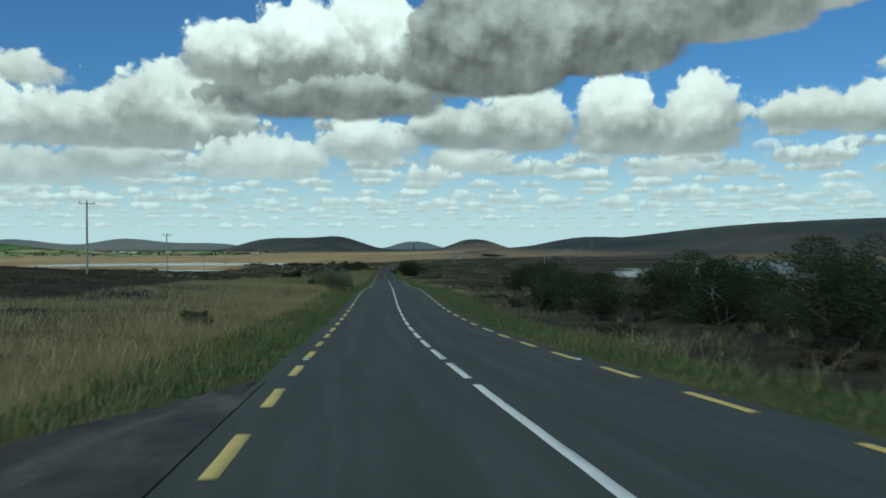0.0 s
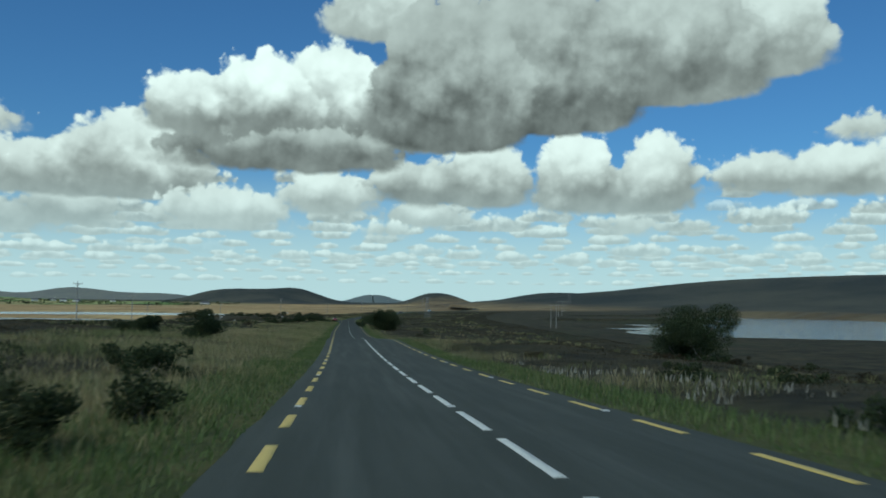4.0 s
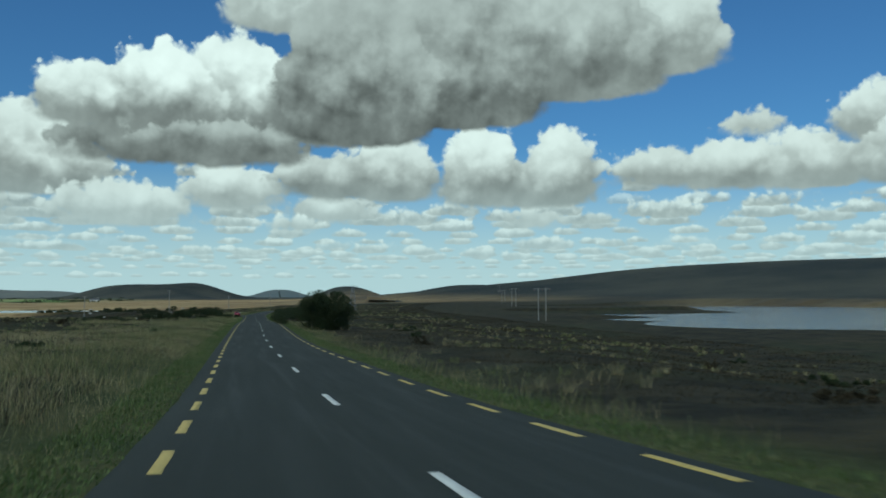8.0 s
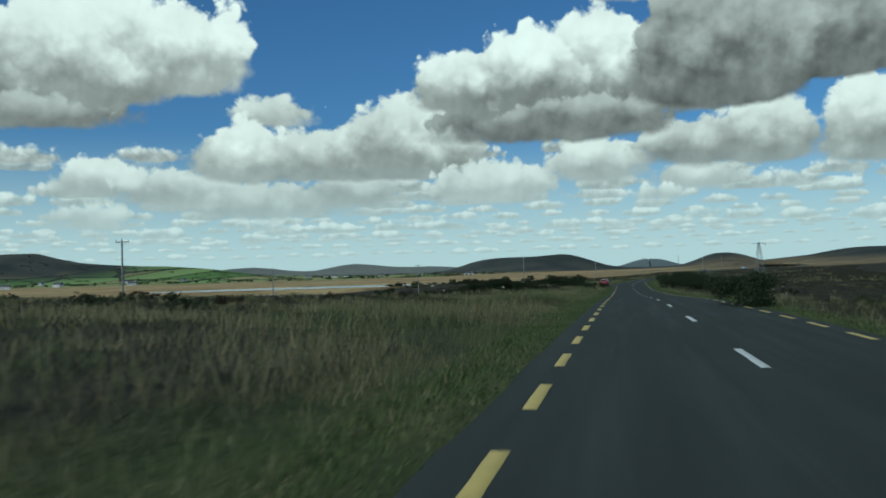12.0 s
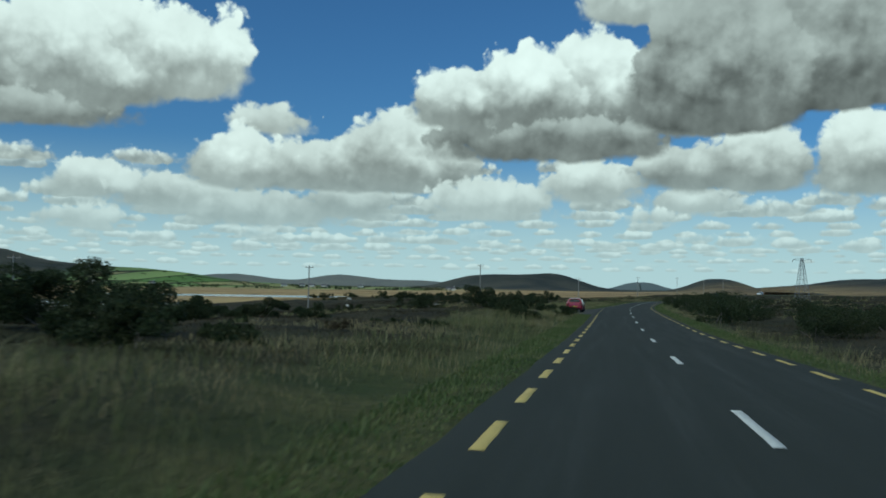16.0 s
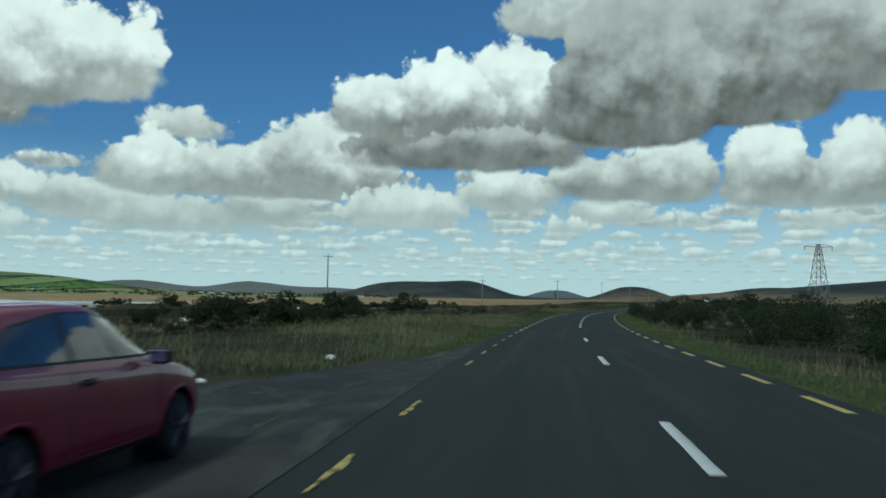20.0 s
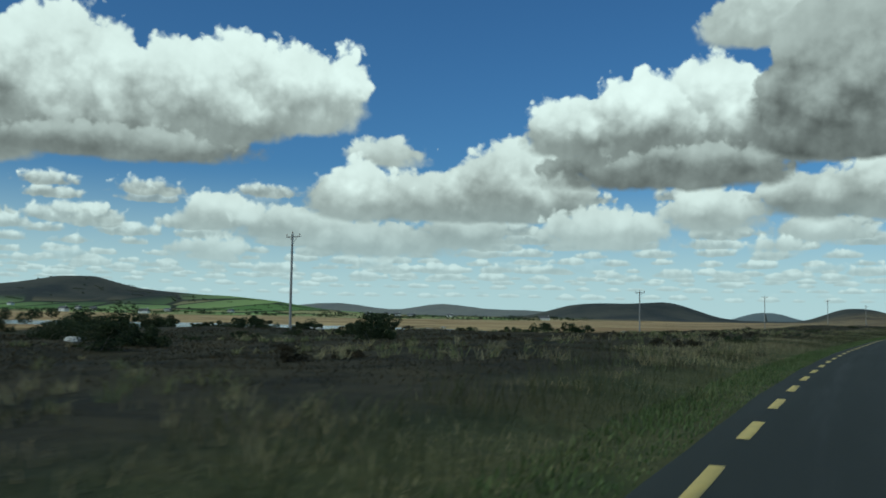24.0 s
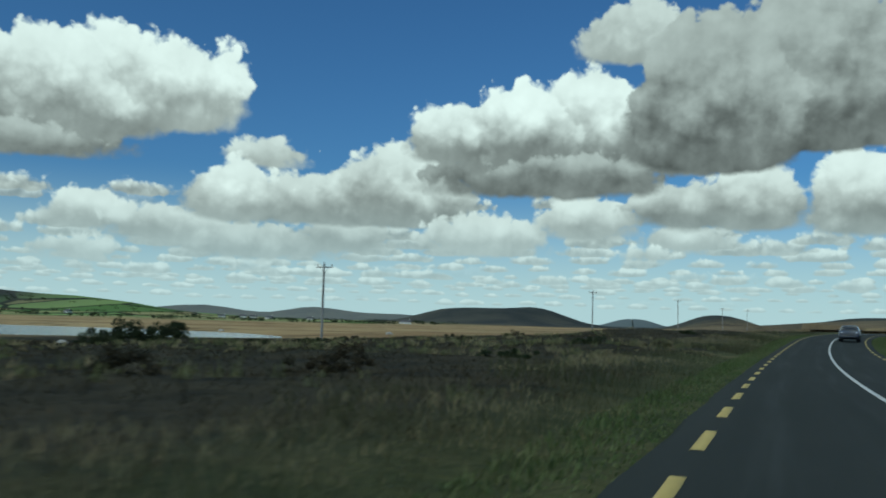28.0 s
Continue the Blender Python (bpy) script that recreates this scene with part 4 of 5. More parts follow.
SCRUB = (
    (9.6, 19.0, 3.6, 3.0), (11.0, 25.0, 5.0, 3.2), (13.5, 30.0, 6.0, 3.4), (12.0, 37.0, 5.5, 3.0), (15.0, 44.0, 6.0, 3.4), (14.0, 52.0, 5.5, 3.2), (12.5, 68.0, 5.0, 2.8), (15.5, 76.0, 6.0, 3.2), (13.0, 86.0, 5.0, 2.6), (8.2, 43.0, 3.0, 2.0), (7.2, 52.0, 3.0, 1.7), (9.0, 61.0, 3.4, 2.1),
    (17.5, 60.0, 5.0, 4.0), (17.0, 98.0, 5.5, 4.0), (21.0, 149.0, 7.5, 4.6), (13.0, 110.0, 3.0, 1.8), (25.0, 158.0, 6.0, 3.6),
    (-14.0, 150.0, 4.5, 2.3), (-19.0, 153.0, 6.0, 1.8), (-11.0, 104.0, 2.6, 1.4), (-6.9, 101.0, 1.6, 0.9),
    (-30.0, 396.0, 5.0, 1.5), (-33.0, 412.0, 6.0, 1.7), (-42.0, 424.0, 6.0, 1.6), (-25.0, 402.0, 3.6, 1.2), (-13.0, 424.0, 3.0, 1.2), (-40.0, 385.0, 5.0, 1.5), (-14.0, 414.0, 3.2, 1.3),
    (-20.4, 370.7, 7.0, 2.0), (-24.5, 375.0, 6.0, 1.8), (-16.5, 366.0, 4.0, 1.2), (-15.5, 436.5, 4.0, 1.3), (-17.0, 431.5, 5.0, 1.3), (-12.5, 429.5, 3.0, 1.1), (-10.0, 420.5, 2.6, 1.0), (-11.5, 404.0, 3.2, 1.1), (-24.0, 462.0, 4.0, 1.5), (-9.0, 33.5, 1.3, 0.8), (-7.6, 97.5, 1.8, 0.9), (-9.5, 112.5, 3.2, 1.1), (-52.0, 600.0, 6.0, 1.4), (-46.0, 615.0, 5.0, 1.2), (-60.0, 588.0, 7.0, 1.6), (-40.0, 640.0, 6.0, 1.3), (-58.0, 622.0, 5.0, 1.2), (-33.0, 585.0, 4.0, 1.2), (-28.0, 662.0, 8.0, 1.6), (-66.0, 640.0, 7.0, 1.8), (-75.0, 655.0, 5.0, 1.5), (-30.0, 625.0, 4.0, 1.1))
for i, (x, y, w, h) in enumerate(SCRUB):
    early = y < 160 and x > 0
    bush("scrub_willow" if early else "gorse_bush", x, y, w, h, w * 0.9, GORSE, int(1500 * w * h), 0.085 if y < 120 else 0.10, "dark green willow scrub below the road" if early else "low dark gorse clump on the heath", 40 + i, 0.06, stems=4, clumps=12, group="roadside scrub" if early else "gorse clumps")
for i, y in enumerate(np.arange(376, 540, 6.5)):
    xr = float(np.interp(y, RY, RX))
    off = 7.5 + 5.0 * (i % 3) * 0.6 + (4.0 if y < 400 else 0) + 2.0 * math.sin(i * 1.7)
    bush("gorse_bush", xr + off, float(y), 6.5, 1.9 + 0.35 * math.sin(i * 2.3) + (0.5 if 445 < y < 520 else 0), 7.0, GORSE, 9500, 0.10, "dense dark gorse thicket along the road", 120 + i, 0.03, stems=3, clumps=16, group="gorse thicket")

rr = random.Random(77)
for i in range(46):
    if i < 30:
        x, y = rr.uniform(-112, -26), rr.uniform(578, 690)
    else:
        x, y = rr.uniform(-62, -16), rr.uniform(470, 575)
    w = rr.uniform(3.5, 9.0)
    bush("gorse_bush", x, y, w, rr.uniform(1.3, 2.4), w * 0.7, GORSE, int(800 * w), 0.15, "low dark gorse mound on the brow of the heath", 400 + i, 0.02, stems=2, clumps=12, group="gorse mounds")

# low dark clumps that break up the heath
rr = random.Random(91)
for i in range(250):
    left = i % 3 != 0
    y = rr.uniform(150, 690)
    if i >= 190:
        left, y = False, rr.uniform(12, 150)
    xc, zc, hd_ = (float(q) for q in road_frame(np.array(y)))
    o = rr.uniform(0, 1) ** 1.4 * 42 + (9.0 if i < 190 else 5.6)
    x = xc - o if left else xc + o + 1
    if (lake_right(np.array(x), np.array(y)) > -0.15) or (left and 412 < y < 470 and o < 24):
        continue
    w = rr.uniform(1.4, 4.2)
    bush("heath_clump", x, y, w, rr.uniform(0.35, 0.8), w * 0.8, GORSE if i % 2 else HEATHER, int(520 * w), 0.10, "low dark clump of heather and bilberry on the bog", 500 + i, 0.02, stems=1, clumps=10, group="heath clumps")

# a small conifer
rnd = np.random.RandomState(21)
cx, cy = -37.0, 473.0
fir = thing("conifer", pose(cx, cy, float(height(cx, cy)) - 0.1), "small young conifer standing alone on the heath", "tree")
bm = bmesh.new()
rod(bm, (0, 0, 0), (0, 0, 2.6), 0.06, 0.015, 7)
part("trunk", bm, BARK, fir)
lv = np.linspace(0.35, 2.55, 14)
v, f = leaves(rnd, np.array([(math.cos(a * 2.4) * (2.7 - z) * 0.26, math.sin(a * 2.4) * (2.7 - z) * 0.26, z) for a, z in enumerate(np.repeat(lv, 3))]), np.repeat((2.75 - lv) * 0.20 + 0.06, 3), 3800, 0.10, 0.5)
new("crown", mesh_np("crown", v, f, GORSE)).parent = fir

# ---------------------------------------------------------------- grass, rushes and heather
def blades(name, mat, x, y, z, h, w, lean, label, category, seed, droop=0.35, bent=True):
    """Blades, each a bent strip or, far off, one sharp triangle."""
    rnd = np.random.RandomState(seed)
    n = len(x)
    a = rnd.uniform(0, 2 * np.pi, n)
    side = np.stack([np.cos(a), np.sin(a), 0 * a], -1) * (w / 2)[:, None]
    b = rnd.uniform(0, 2 * np.pi, n)
    ln = lean * rnd.uniform(0.2, 1.0, n) * h
    out = np.stack([np.cos(b) * ln + 0.10 * h, np.sin(b) * ln, 0 * b], -1)
    p = np.stack([x, y, z], -1)
    mid = p + out * 0.35 + np.stack([0 * h, 0 * h, h * 0.6], -1)
    tip = p + out + np.stack([0 * h, 0 * h, h * (1 - droop * lean * rnd.uniform(0, 1, n))], -1)
    if not bent:
        verts = np.stack([p - side, p + side, tip], 1).reshape(-1, 3)
        return tagged(new(name, mesh_np(name, verts, np.arange(3 * n).reshape(-1, 3), mat)), label, category, kind="stuff")
    verts = np.stack([p - side, p + side, mid + side * 0.7, tip, mid - side * 0.7], 1).reshape(-1, 3)
    k = 5 * np.arange(n)[:, None]
    faces = np.concatenate([k + np.array([[0, 1, 2]]), k + np.array([[0, 2, 4]]), k + np.array([[4, 2, 3]])], 1).reshape(-1, 3)
    return tagged(new(name, mesh_np(name, verts, faces, mat)), label, category, kind="stuff")


def scatter(rnd, n, y0, y1, o0, o1, left, power=1.0):
    """Points beside the road: o is the distance out from the asphalt."""
    y = rnd.uniform(y0, y1, n)
    o = o0 + (o1 - o0) * rnd.uniform(0, 1, n) ** power
    xc, zc, h = road_frame(y)
    x = xc + np.where(left, -(EDGE_L + o), EDGE_R + o) / np.cos(h)
    return x, y, o


def layby(x, y):
    """1 on the bare pull-ins beside the road."""
    xc, zc, h = road_frame(y)
    d = xc - EDGE_L - x
    w1 = np.interp(y, [-60, 2, 9, 15.5], [9, 4.6, 2.0, 0.0])
    w2 = np.interp(y, [424.5, 429.5, 432.5, 436, 440, 445, 448, 450, 454.5, 457.5, 461.5, 466, 486, 492], [0.0, 1.2, 2.0, 3.3, 4.7, 5.4, 4.6, 3.1, 2.3, 1.2, 0.40, 0.18, 0.12, 0.0])
    return (d < w1 + 0.35 * fbm(x / 1.3, y / 1.3, 3)) & (y < 15.5) | (d < w2 + 0.8 * fbm(x / 1.5, y / 1.5, 3) * np.minimum(1, w2)) & (y > 424.5) & (y < 492)


rnd = np.random.RandomState(11)
for left in (True, False):
    tag = "left" if left else "right"
    # short verge
    n = 120000 if left else 80000
    x, y, o = scatter(rnd, n, -6, 700, -0.12, 2.6, left, 1.0)
    o = np.where(y > 130, 0.55 * o, o)
    xc, zc, hd_ = road_frame(y)
    x = xc + np.where(left, -(EDGE_L + o), EDGE_R + o) / np.cos(hd_)
    keep = ~layby(x, y) if left else np.ones(n, bool)
    x, y, o = x[keep], y[keep], o[keep]
    h = (0.07 + 0.17 * smooth(0, 1.2, o)) * (1 - 0.45 * smooth(110, 160, y)) * rnd.uniform(0.6, 1.5, len(x)) * (1 + 0.8 * (fbm(x / 2.0, y / 2.0, 3)))
    blades("verge_grass", SHORT, x, y, height(x, y) - 0.01, h, rnd.uniform(0.010, 0.022, len(x)) * 1.6, 0.8, "short green grass along the edge of the road", "grass", 31 + left)
    # tall moor grass and rushes in patches
    n = 470000 if left else 230000
    x, y, o = scatter(rnd, n, -6, 700, 0.9, 17.0, left, 1.25)
    patch = fbm(x / 6.5, y / 6.5, 3) + 0.35 * fbm(x / 1.6, y / 1.6, 2)
    lush = np.where(left, smooth(130, 60, y) * 0.5, 0.0) + np.where(left, 0.26 * smooth(320, 270, y) + 0.10, 0.04)
    far_out = np.where(y < 125, 0.018, np.where(y < 290, 0.024, np.where(y < 430, 0.040, 0.080))) if left else 0.07
    keep = (patch + lush - far_out * np.maximum(o - (3.0 if left else 1.6), 0) > -0.10) & (rnd.uniform(0, 1, n) < 0.35 + 1.2 * (patch + 0.25))
    if left:
        keep &= ~layby(x, y)
    x, y, o, patch = x[keep], y[keep], o[keep], patch[keep]
    tall = (0.26 + 0.32 * smooth(0.8, 3.0, o)) * rnd.uniform(0.45, 1.2, len(x)) * (0.85 + 1.5 * patch) * (1 - 0.40 * smooth(290, 350, y) - 0.12 * smooth(110, 170, y))
    kind = 1.4 * fbm(x / 5.0 + 50, y / 5.0, 3) + rnd.uniform(-0.12, 0.12, len(x)) + np.where(left, 0.20 * smooth(115, 80, y) + 0.08 * smooth(330, 280, y), -0.03) - 0.10 * smooth(2.5, 0.8, o)
    a = kind > 0.0
    for sel, mat, nm, lb in ((a, TALL, "moor_grass", "tall dry tan moor grass beside the road"), (~a, RUSH, "rushes", "clumps of green rushes and grass beside the road")):
        xs, ys, hs, os_ = x[sel], y[sel], tall[sel], o[sel]
        near = ys < (300 if left else 140)
        if nm == "rushes":
            bl = ~near
            blades("sedge", SEDGE, xs[bl], ys[bl], height(xs[bl], ys[bl]) - 0.02, hs[bl], (0.006 + 0.0012 * os_[bl]) * rnd.uniform(0.7, 1.4, int(bl.sum())), 0.95, "dark olive sedge beside the road", "grass", 61 + left)
            xs, ys, hs, os_ = xs[near], ys[near], hs[near], os_[near]
        blades(nm, mat, xs, ys, height(xs, ys) - 0.02, hs, (0.006 + 0.0012 * os_) * rnd.uniform(0.7, 1.4, len(xs)), 0.95, lb, "grass", 51 + left)
    # heather further out
    n = 640000 if left else 480000
    x, y, o = scatter(rnd, n, -6, 720, 2.4, 62.0, left, 1.35)
    patch = fbm(x / 5.0 + 9, y / 5.0, 3)
    keep = (patch + 0.04 * np.minimum(o - 6, 4) > -0.06) & ~((lake_right(x, y) > -0.1) | (lake_left(x, y) > -0.1))
    if left:
        keep &= ~layby(x, y)
    x, y, o, patch = x[keep], y[keep], o[keep], patch[keep]
    h = (0.14 + 0.30 * np.clip(patch + 0.2, 0, 1)) * rnd.uniform(0.5, 1.2, len(x))
    blades("heather", HEATHER, x, y, height(x, y) - 0.03, h, (0.014 + 0.0022 * o) * rnd.uniform(0.7, 1.4, len(x)), 1.4, "dark brown heather on the bog", "heather", 71 + left, bent=False)
    # tufts of pale dead grass in the heather, each a sheaf of blades, gathered in drifts
    n = 15000 if left else 9000
    tx, ty, to = scatter(rnd, n, -6, 720, 3.0, 50.0, left, 1.15)
    drift = fbm(tx / 7.0 + 70, ty / 7.0, 3) + 0.8 * fbm(tx / 26.0 + 30, ty / 26.0, 2)
    keep = (drift > 0.05) & ((to < 13) | (ty > 120))
    if left:
        keep &= ~layby(tx, ty)
    tx, ty, to, drift = tx[keep], ty[keep], to[keep], drift[keep]
    per = 16
    big_ = rnd.uniform(0.30, 0.75, len(tx)) * (0.7 + 1.2 * np.clip(drift, 0, 0.5))
    a_, q_ = rnd.uniform(0, 2 * np.pi, (len(tx), per)), rnd.uniform(0, 1, (len(tx), per)) ** 0.5
    x, y = ((tx[:, None] + np.cos(a_) * q_ * 0.42 * big_[:, None]).ravel(), (ty[:, None] + np.sin(a_) * q_ * 0.42 * big_[:, None]).ravel())
    h = np.repeat(big_, per) * rnd.uniform(0.55, 1.1, len(x))
    w = np.repeat(0.007 + 0.0010 * to, per) * rnd.uniform(0.8, 1.4, len(x))
    pale_ = np.repeat(rnd.uniform(0, 1, len(tx)) < 0.45, per)
    for sel, mat, nm, lb in ((pale_, TALL, "dead_tussocks", "pale dead grass tussocks gathered among the heather"), (~pale_, RUSH, "green_tussocks", "olive green tussocks gathered among the heather")):
        blades(nm, mat, x[sel], y[sel], height(x[sel], y[sel]) - 0.04, h[sel], w[sel], 1.2, lb, "grass", 81 + left)
    # a bank of tall rank grass next to the verge, further on
    n = 150000 if left else 26000
    x, y, o = scatter(rnd, n, 140 if left else 130, 710, 0.5, 8.5 if left else 2.6, left, 1.1)
    patch = fbm(x / 3.2 + 14, y / 3.2, 3) + 0.5 * fbm(x / 14.0, y / 14.0, 2)
    keep = (patch > -0.22 + (0.03 + 0.05 * smooth(480, 540, y)) * o) & (rnd.uniform(0, 1, n) < 0.55 + 1.5 * patch)
    if left:
        keep &= ~layby(x, y) & (rnd.uniform(0, 1, n) < np.interp(y, [140, 300, 340, 700], [0.45, 0.6, 1.0, 1.0]))
    x, y, o, patch = x[keep], y[keep], o[keep], patch[keep]
    h = (0.16 + 0.50 * smooth(0.4, 2.2, o)) * rnd.uniform(0.5, 1.15, len(x)) * (0.9 + 1.1 * patch)
    pick = fbm(x / 2.4 + 33, y / 2.4, 3) + rnd.uniform(-0.10, 0.10, len(x))
    for sel, mat, nm, lb in (((pick > 0.10) & (y < 520), TALL, "seeding_grass", "tall seeding grass on the roadside bank"), ((pick <= 0.10) & (y < 505), RUSH, "rank_grass", "rank olive green grass on the roadside bank"), ((pick <= 0.10) & (y >= 505), SEDGE, "dark_grass", "dark olive grass on the roadside bank")):
        blades(nm, mat, x[sel], y[sel], height(x[sel], y[sel]) - 0.02, h[sel], (0.008 + 0.0012 * o[sel]) * rnd.uniform(0.7, 1.4, int(sel.sum())), 0.9, lb, "grass", 101 + left)
    # pale seed heads low in the right-hand scrub
    if not left:
        x, y, o = scatter(rnd, 1500, 70, 125, 1.6, 5.5, left)
        keep = fbm(x / 2.2, y / 2.2, 2) > 0.04
        x, y = x[keep], y[keep]
        blades("thistle_heads", SEED, x, y, height(x, y) + 0.25, rnd.uniform(0.10, 0.30, len(x)), np.full(len(x), 0.035), 0.5, "pale seeding thistles in the verge", "thistle", 91)

# ---------------------------------------------------------------- pull-ins
def pad(name, y0, y1, width, label):
    ys = np.arange(y0, y1 + 0.1, 0.8)
    us = np.linspace(0, 1, 9)
    xc, zc, h = road_frame(ys)
    w = width(ys)
    rag = 0.5 * fbm(ys / 1.4, ys * 0 + 2.0, 3) * np.minimum(1, w)
    vs = np.stack([np.stack([xc - EDGE_L + 0.10 - u * (w + 0.10 + rag), ys, zc - 0.010], -1) for u in us], 1)
    vs[..., 2] = np.maximum(height(vs[..., 0], vs[..., 1]) + 0.012, vs[..., 2] - np.where(us[None, :] > 0.05, 9.0, 0.0))
    vs[:, 1, 2] = np.maximum(vs[:, 1, 2], zc - 0.03)
    me = mesh_np(name, vs.reshape(-1, 3), grid_faces(len(ys), 9), GRAVEL, True)
    tagged(new(name, me), label, "pull-in", kind="structure")


pad("gravel_pull_in", -40, 15.4, lambda y: np.interp(y, [-60, 2, 9, 15.5], [9, 4.6, 2.0, 0.05]), "dark broken asphalt pull-in beside the road")
pad("gravel_lay_by", 424.5, 492, lambda y: np.interp(y, [424.5, 429.5, 432.5, 436, 440, 445, 448, 450, 454.5, 457.5, 461.5, 466, 486, 492], [0.02, 1.2, 2.0, 3.3, 4.7, 5.4, 4.6, 3.1, 2.3, 1.2, 0.40, 0.18, 0.12, 0.02]), "grey gravel and broken asphalt lay-by")
rnd = np.random.RandomState(5)
gv, gf = [], []
ico = bmesh.new()
bmesh.ops.create_icosphere(ico, subdivisions=1, radius=1.0)
iv, it = np.array([v.co[:] for v in ico.verts]), np.array([[v.index for v in f.verts] for f in ico.faces])
ico.free()
for i in range(900):
    y = rnd.uniform(-4, 15) if i < 260 else rnd.uniform(422, 460)
    xc, zc, h = road_frame(y)
    x = xc - EDGE_L - rnd.uniform(-0.1, 6.0) ** 1.0
    if not bool(layby(np.array([x]), np.array([y]))[0]):
        continue
    r = rnd.uniform(0.004, 0.016)
    gv.append(iv * r * rnd.uniform(0.6, 1.3, 3) + np.array([x, y, float(height(x, y, False)) + 0.018 + r * 0.3]))
    gf.append(it + 12 * (len(gv) - 1) if len(iv) == 12 else it + len(iv) * (len(gv) - 1))
tagged(new("loose_stones", mesh_np("loose_stones", np.concatenate(gv), np.concatenate(gf), GRIT)), "loose grey stones on the lay-by", "stones", kind="stuff")


# ---------------------------------------------------------------- road studs
def stud(s, off):
    p = on_road(s, off, 0.004)
    h = math.degrees(float(np.interp(s, S, _h)))
    t = thing("road_stud", pose(*[float(c) for c in p], 0, 0, -h), "small reflective road stud between the painted marks", "road stud", "road studs")
    bm = bmesh.new()
    box(bm, (0, 0, 0.008), (0.13, 0.20, 0.016), 0.006)
    part("casting", bm, STUD_MAT, t)
    bm = bmesh.new()
    box(bm, (0, -0.03, 0.019), (0.09, 0.07, 0.012), 0.004)
    part("reflector", bm, CLEAR_LAMP, t)


for s in np.arange(17, 160, 12.0):
    stud(s + 14.4 - 12.0, 0.0)
    stud(s + 14.4 - 12.0, -LEFT)
    stud(s + 13.4 - 12.0, RIGHT)


# ---------------------------------------------------------------- stones
def boulder(x, y, r, mat, label, seed, name="boulder", squash=0.65):
    rnd = random.Random(seed)
    bm = bmesh.new()
    bmesh.ops.create_icosphere(bm, subdivisions=3, radius=r)
    o = Vector((rnd.uniform(0, 50), rnd.uniform(0, 50), 0))
    for v in bm.verts:
        k = 1 + 0.45 * noise.noise(v.co * (1.1 / r) + o) + 0.15 * noise.noise(v.co * (3.5 / r) + o)
        v.co = Vector((v.co.x * k * 1.25, v.co.y * k, v.co.z * k * squash))
    ob = part(name, bm, mat, None, label)
    ob.matrix_world = pose(x, y, float(height(x, y)) + r * squash * 0.35, 0, 0, rnd.uniform(0, 360))
    tagged(ob, category="stone")


# a white bag-like thing on the heath, built here as a stone
boulder(-41.4, 521.4, 0.62, PALE_STONE, "whitish lump lying on dark heather", 1)
boulder(-46.0, 499.7, 0.45, PALE_STONE, "pale stone on the heath", 2)
boulder(-10.9, 456.0, 0.12, PALE_STONE, "small pale stone at the edge of the lay-by", 3)
boulder(-11.6, 449.0, 0.10, PALE_STONE, "small pale stone at the edge of the lay-by", 4)
for i, (x, y, r) in enumerate(((-58, 611, 0.5), (-47, 606, 0.4), (-70, 648, 0.7), (-52, 628, 0.4), (-95, 470, 0.8), (-88, 490, 0.7), (-60, 520, 0.5), (-40, 560, 0.4), (-72, 560, 0.6), (-34, 660, 0.4))):
    boulder(x, y, r, STONE, "grey granite boulder half sunk in the heath", 10 + i)
for i in range(26):
    rr = random.Random(300 + i)
    x, y = rr.uniform(-260, -30), rr.uniform(700, 900)
    boulder(x, y, rr.uniform(0.5, 1.3), STONE, "pale granite boulder on the dry plain", 60 + i)


# ---------------------------------------------------------------- houses far off
def house(x, y, w, d, h, turn, seed):
    z = float(height(x, y)) - 0.3
    t = thing("farmhouse", pose(x, y, z, 0, 0, turn), "small white rendered farmhouse with a dark slate roof", "house", "far farmhouses")
    bm = bmesh.new()
    box(bm, (0, 0, h / 2), (w, d, h))
    part("wall", bm, WALL, t)
    bm = bmesh.new()
    e, r = 0.3, d * 0.42
    pts = [(-w / 2 - e, -d / 2 - e, h - 0.05), (w / 2 + e, -d / 2 - e, h - 0.05), (w / 2 + e, d / 2 + e, h - 0.05), (-w / 2 - e, d / 2 + e, h - 0.05), (-w / 2 - e, 0, h + r), (w / 2 + e, 0, h + r)]
    vs = [bm.verts.new(p) for p in pts]
    for q in ((0, 1, 5, 4), (2, 3, 4, 5), (0, 4, 3), (1, 2, 5), (3, 2, 1, 0)):
        bm.faces.new([vs[i] for i in q])
    roof = part("roof", bm, SLATE, t)
    bm = bmesh.new()
    box(bm, (w * 0.4, 0, h + r + 0.2), (0.9, 0.7, 1.2))
    part("chimney", bm, WALL, roof)
    for i in range(3):
        bm = bmesh.new()
        box(bm, ((i - 1) * w * 0.3, -d / 2 - 0.02, h * 0.55), (1.1, 0.08, 1.3))
        part("window" if i != 1 else "door", bm, PANE, t)


rr = random.Random(8)
SPOTS = [(-1150, 1850), (-1230, 1900), (-1080, 1980), (-980, 2050), (-1340, 1750), (-720, 2150), (-690, 2180), (-660, 2160), (-640, 2190), (-300, 1900), (-900, 1500), (-780, 1520), (-860, 1330), (-1500, 1700), (-1600, 1850), (-1450, 1950), (-560, 2200)]
for i, (x, y) in enumerate(SPOTS):
    house(x, y, rr.uniform(11, 17), rr.uniform(7, 9), rr.uniform(3.0, 4.6), rr.uniform(-25, 25), i)


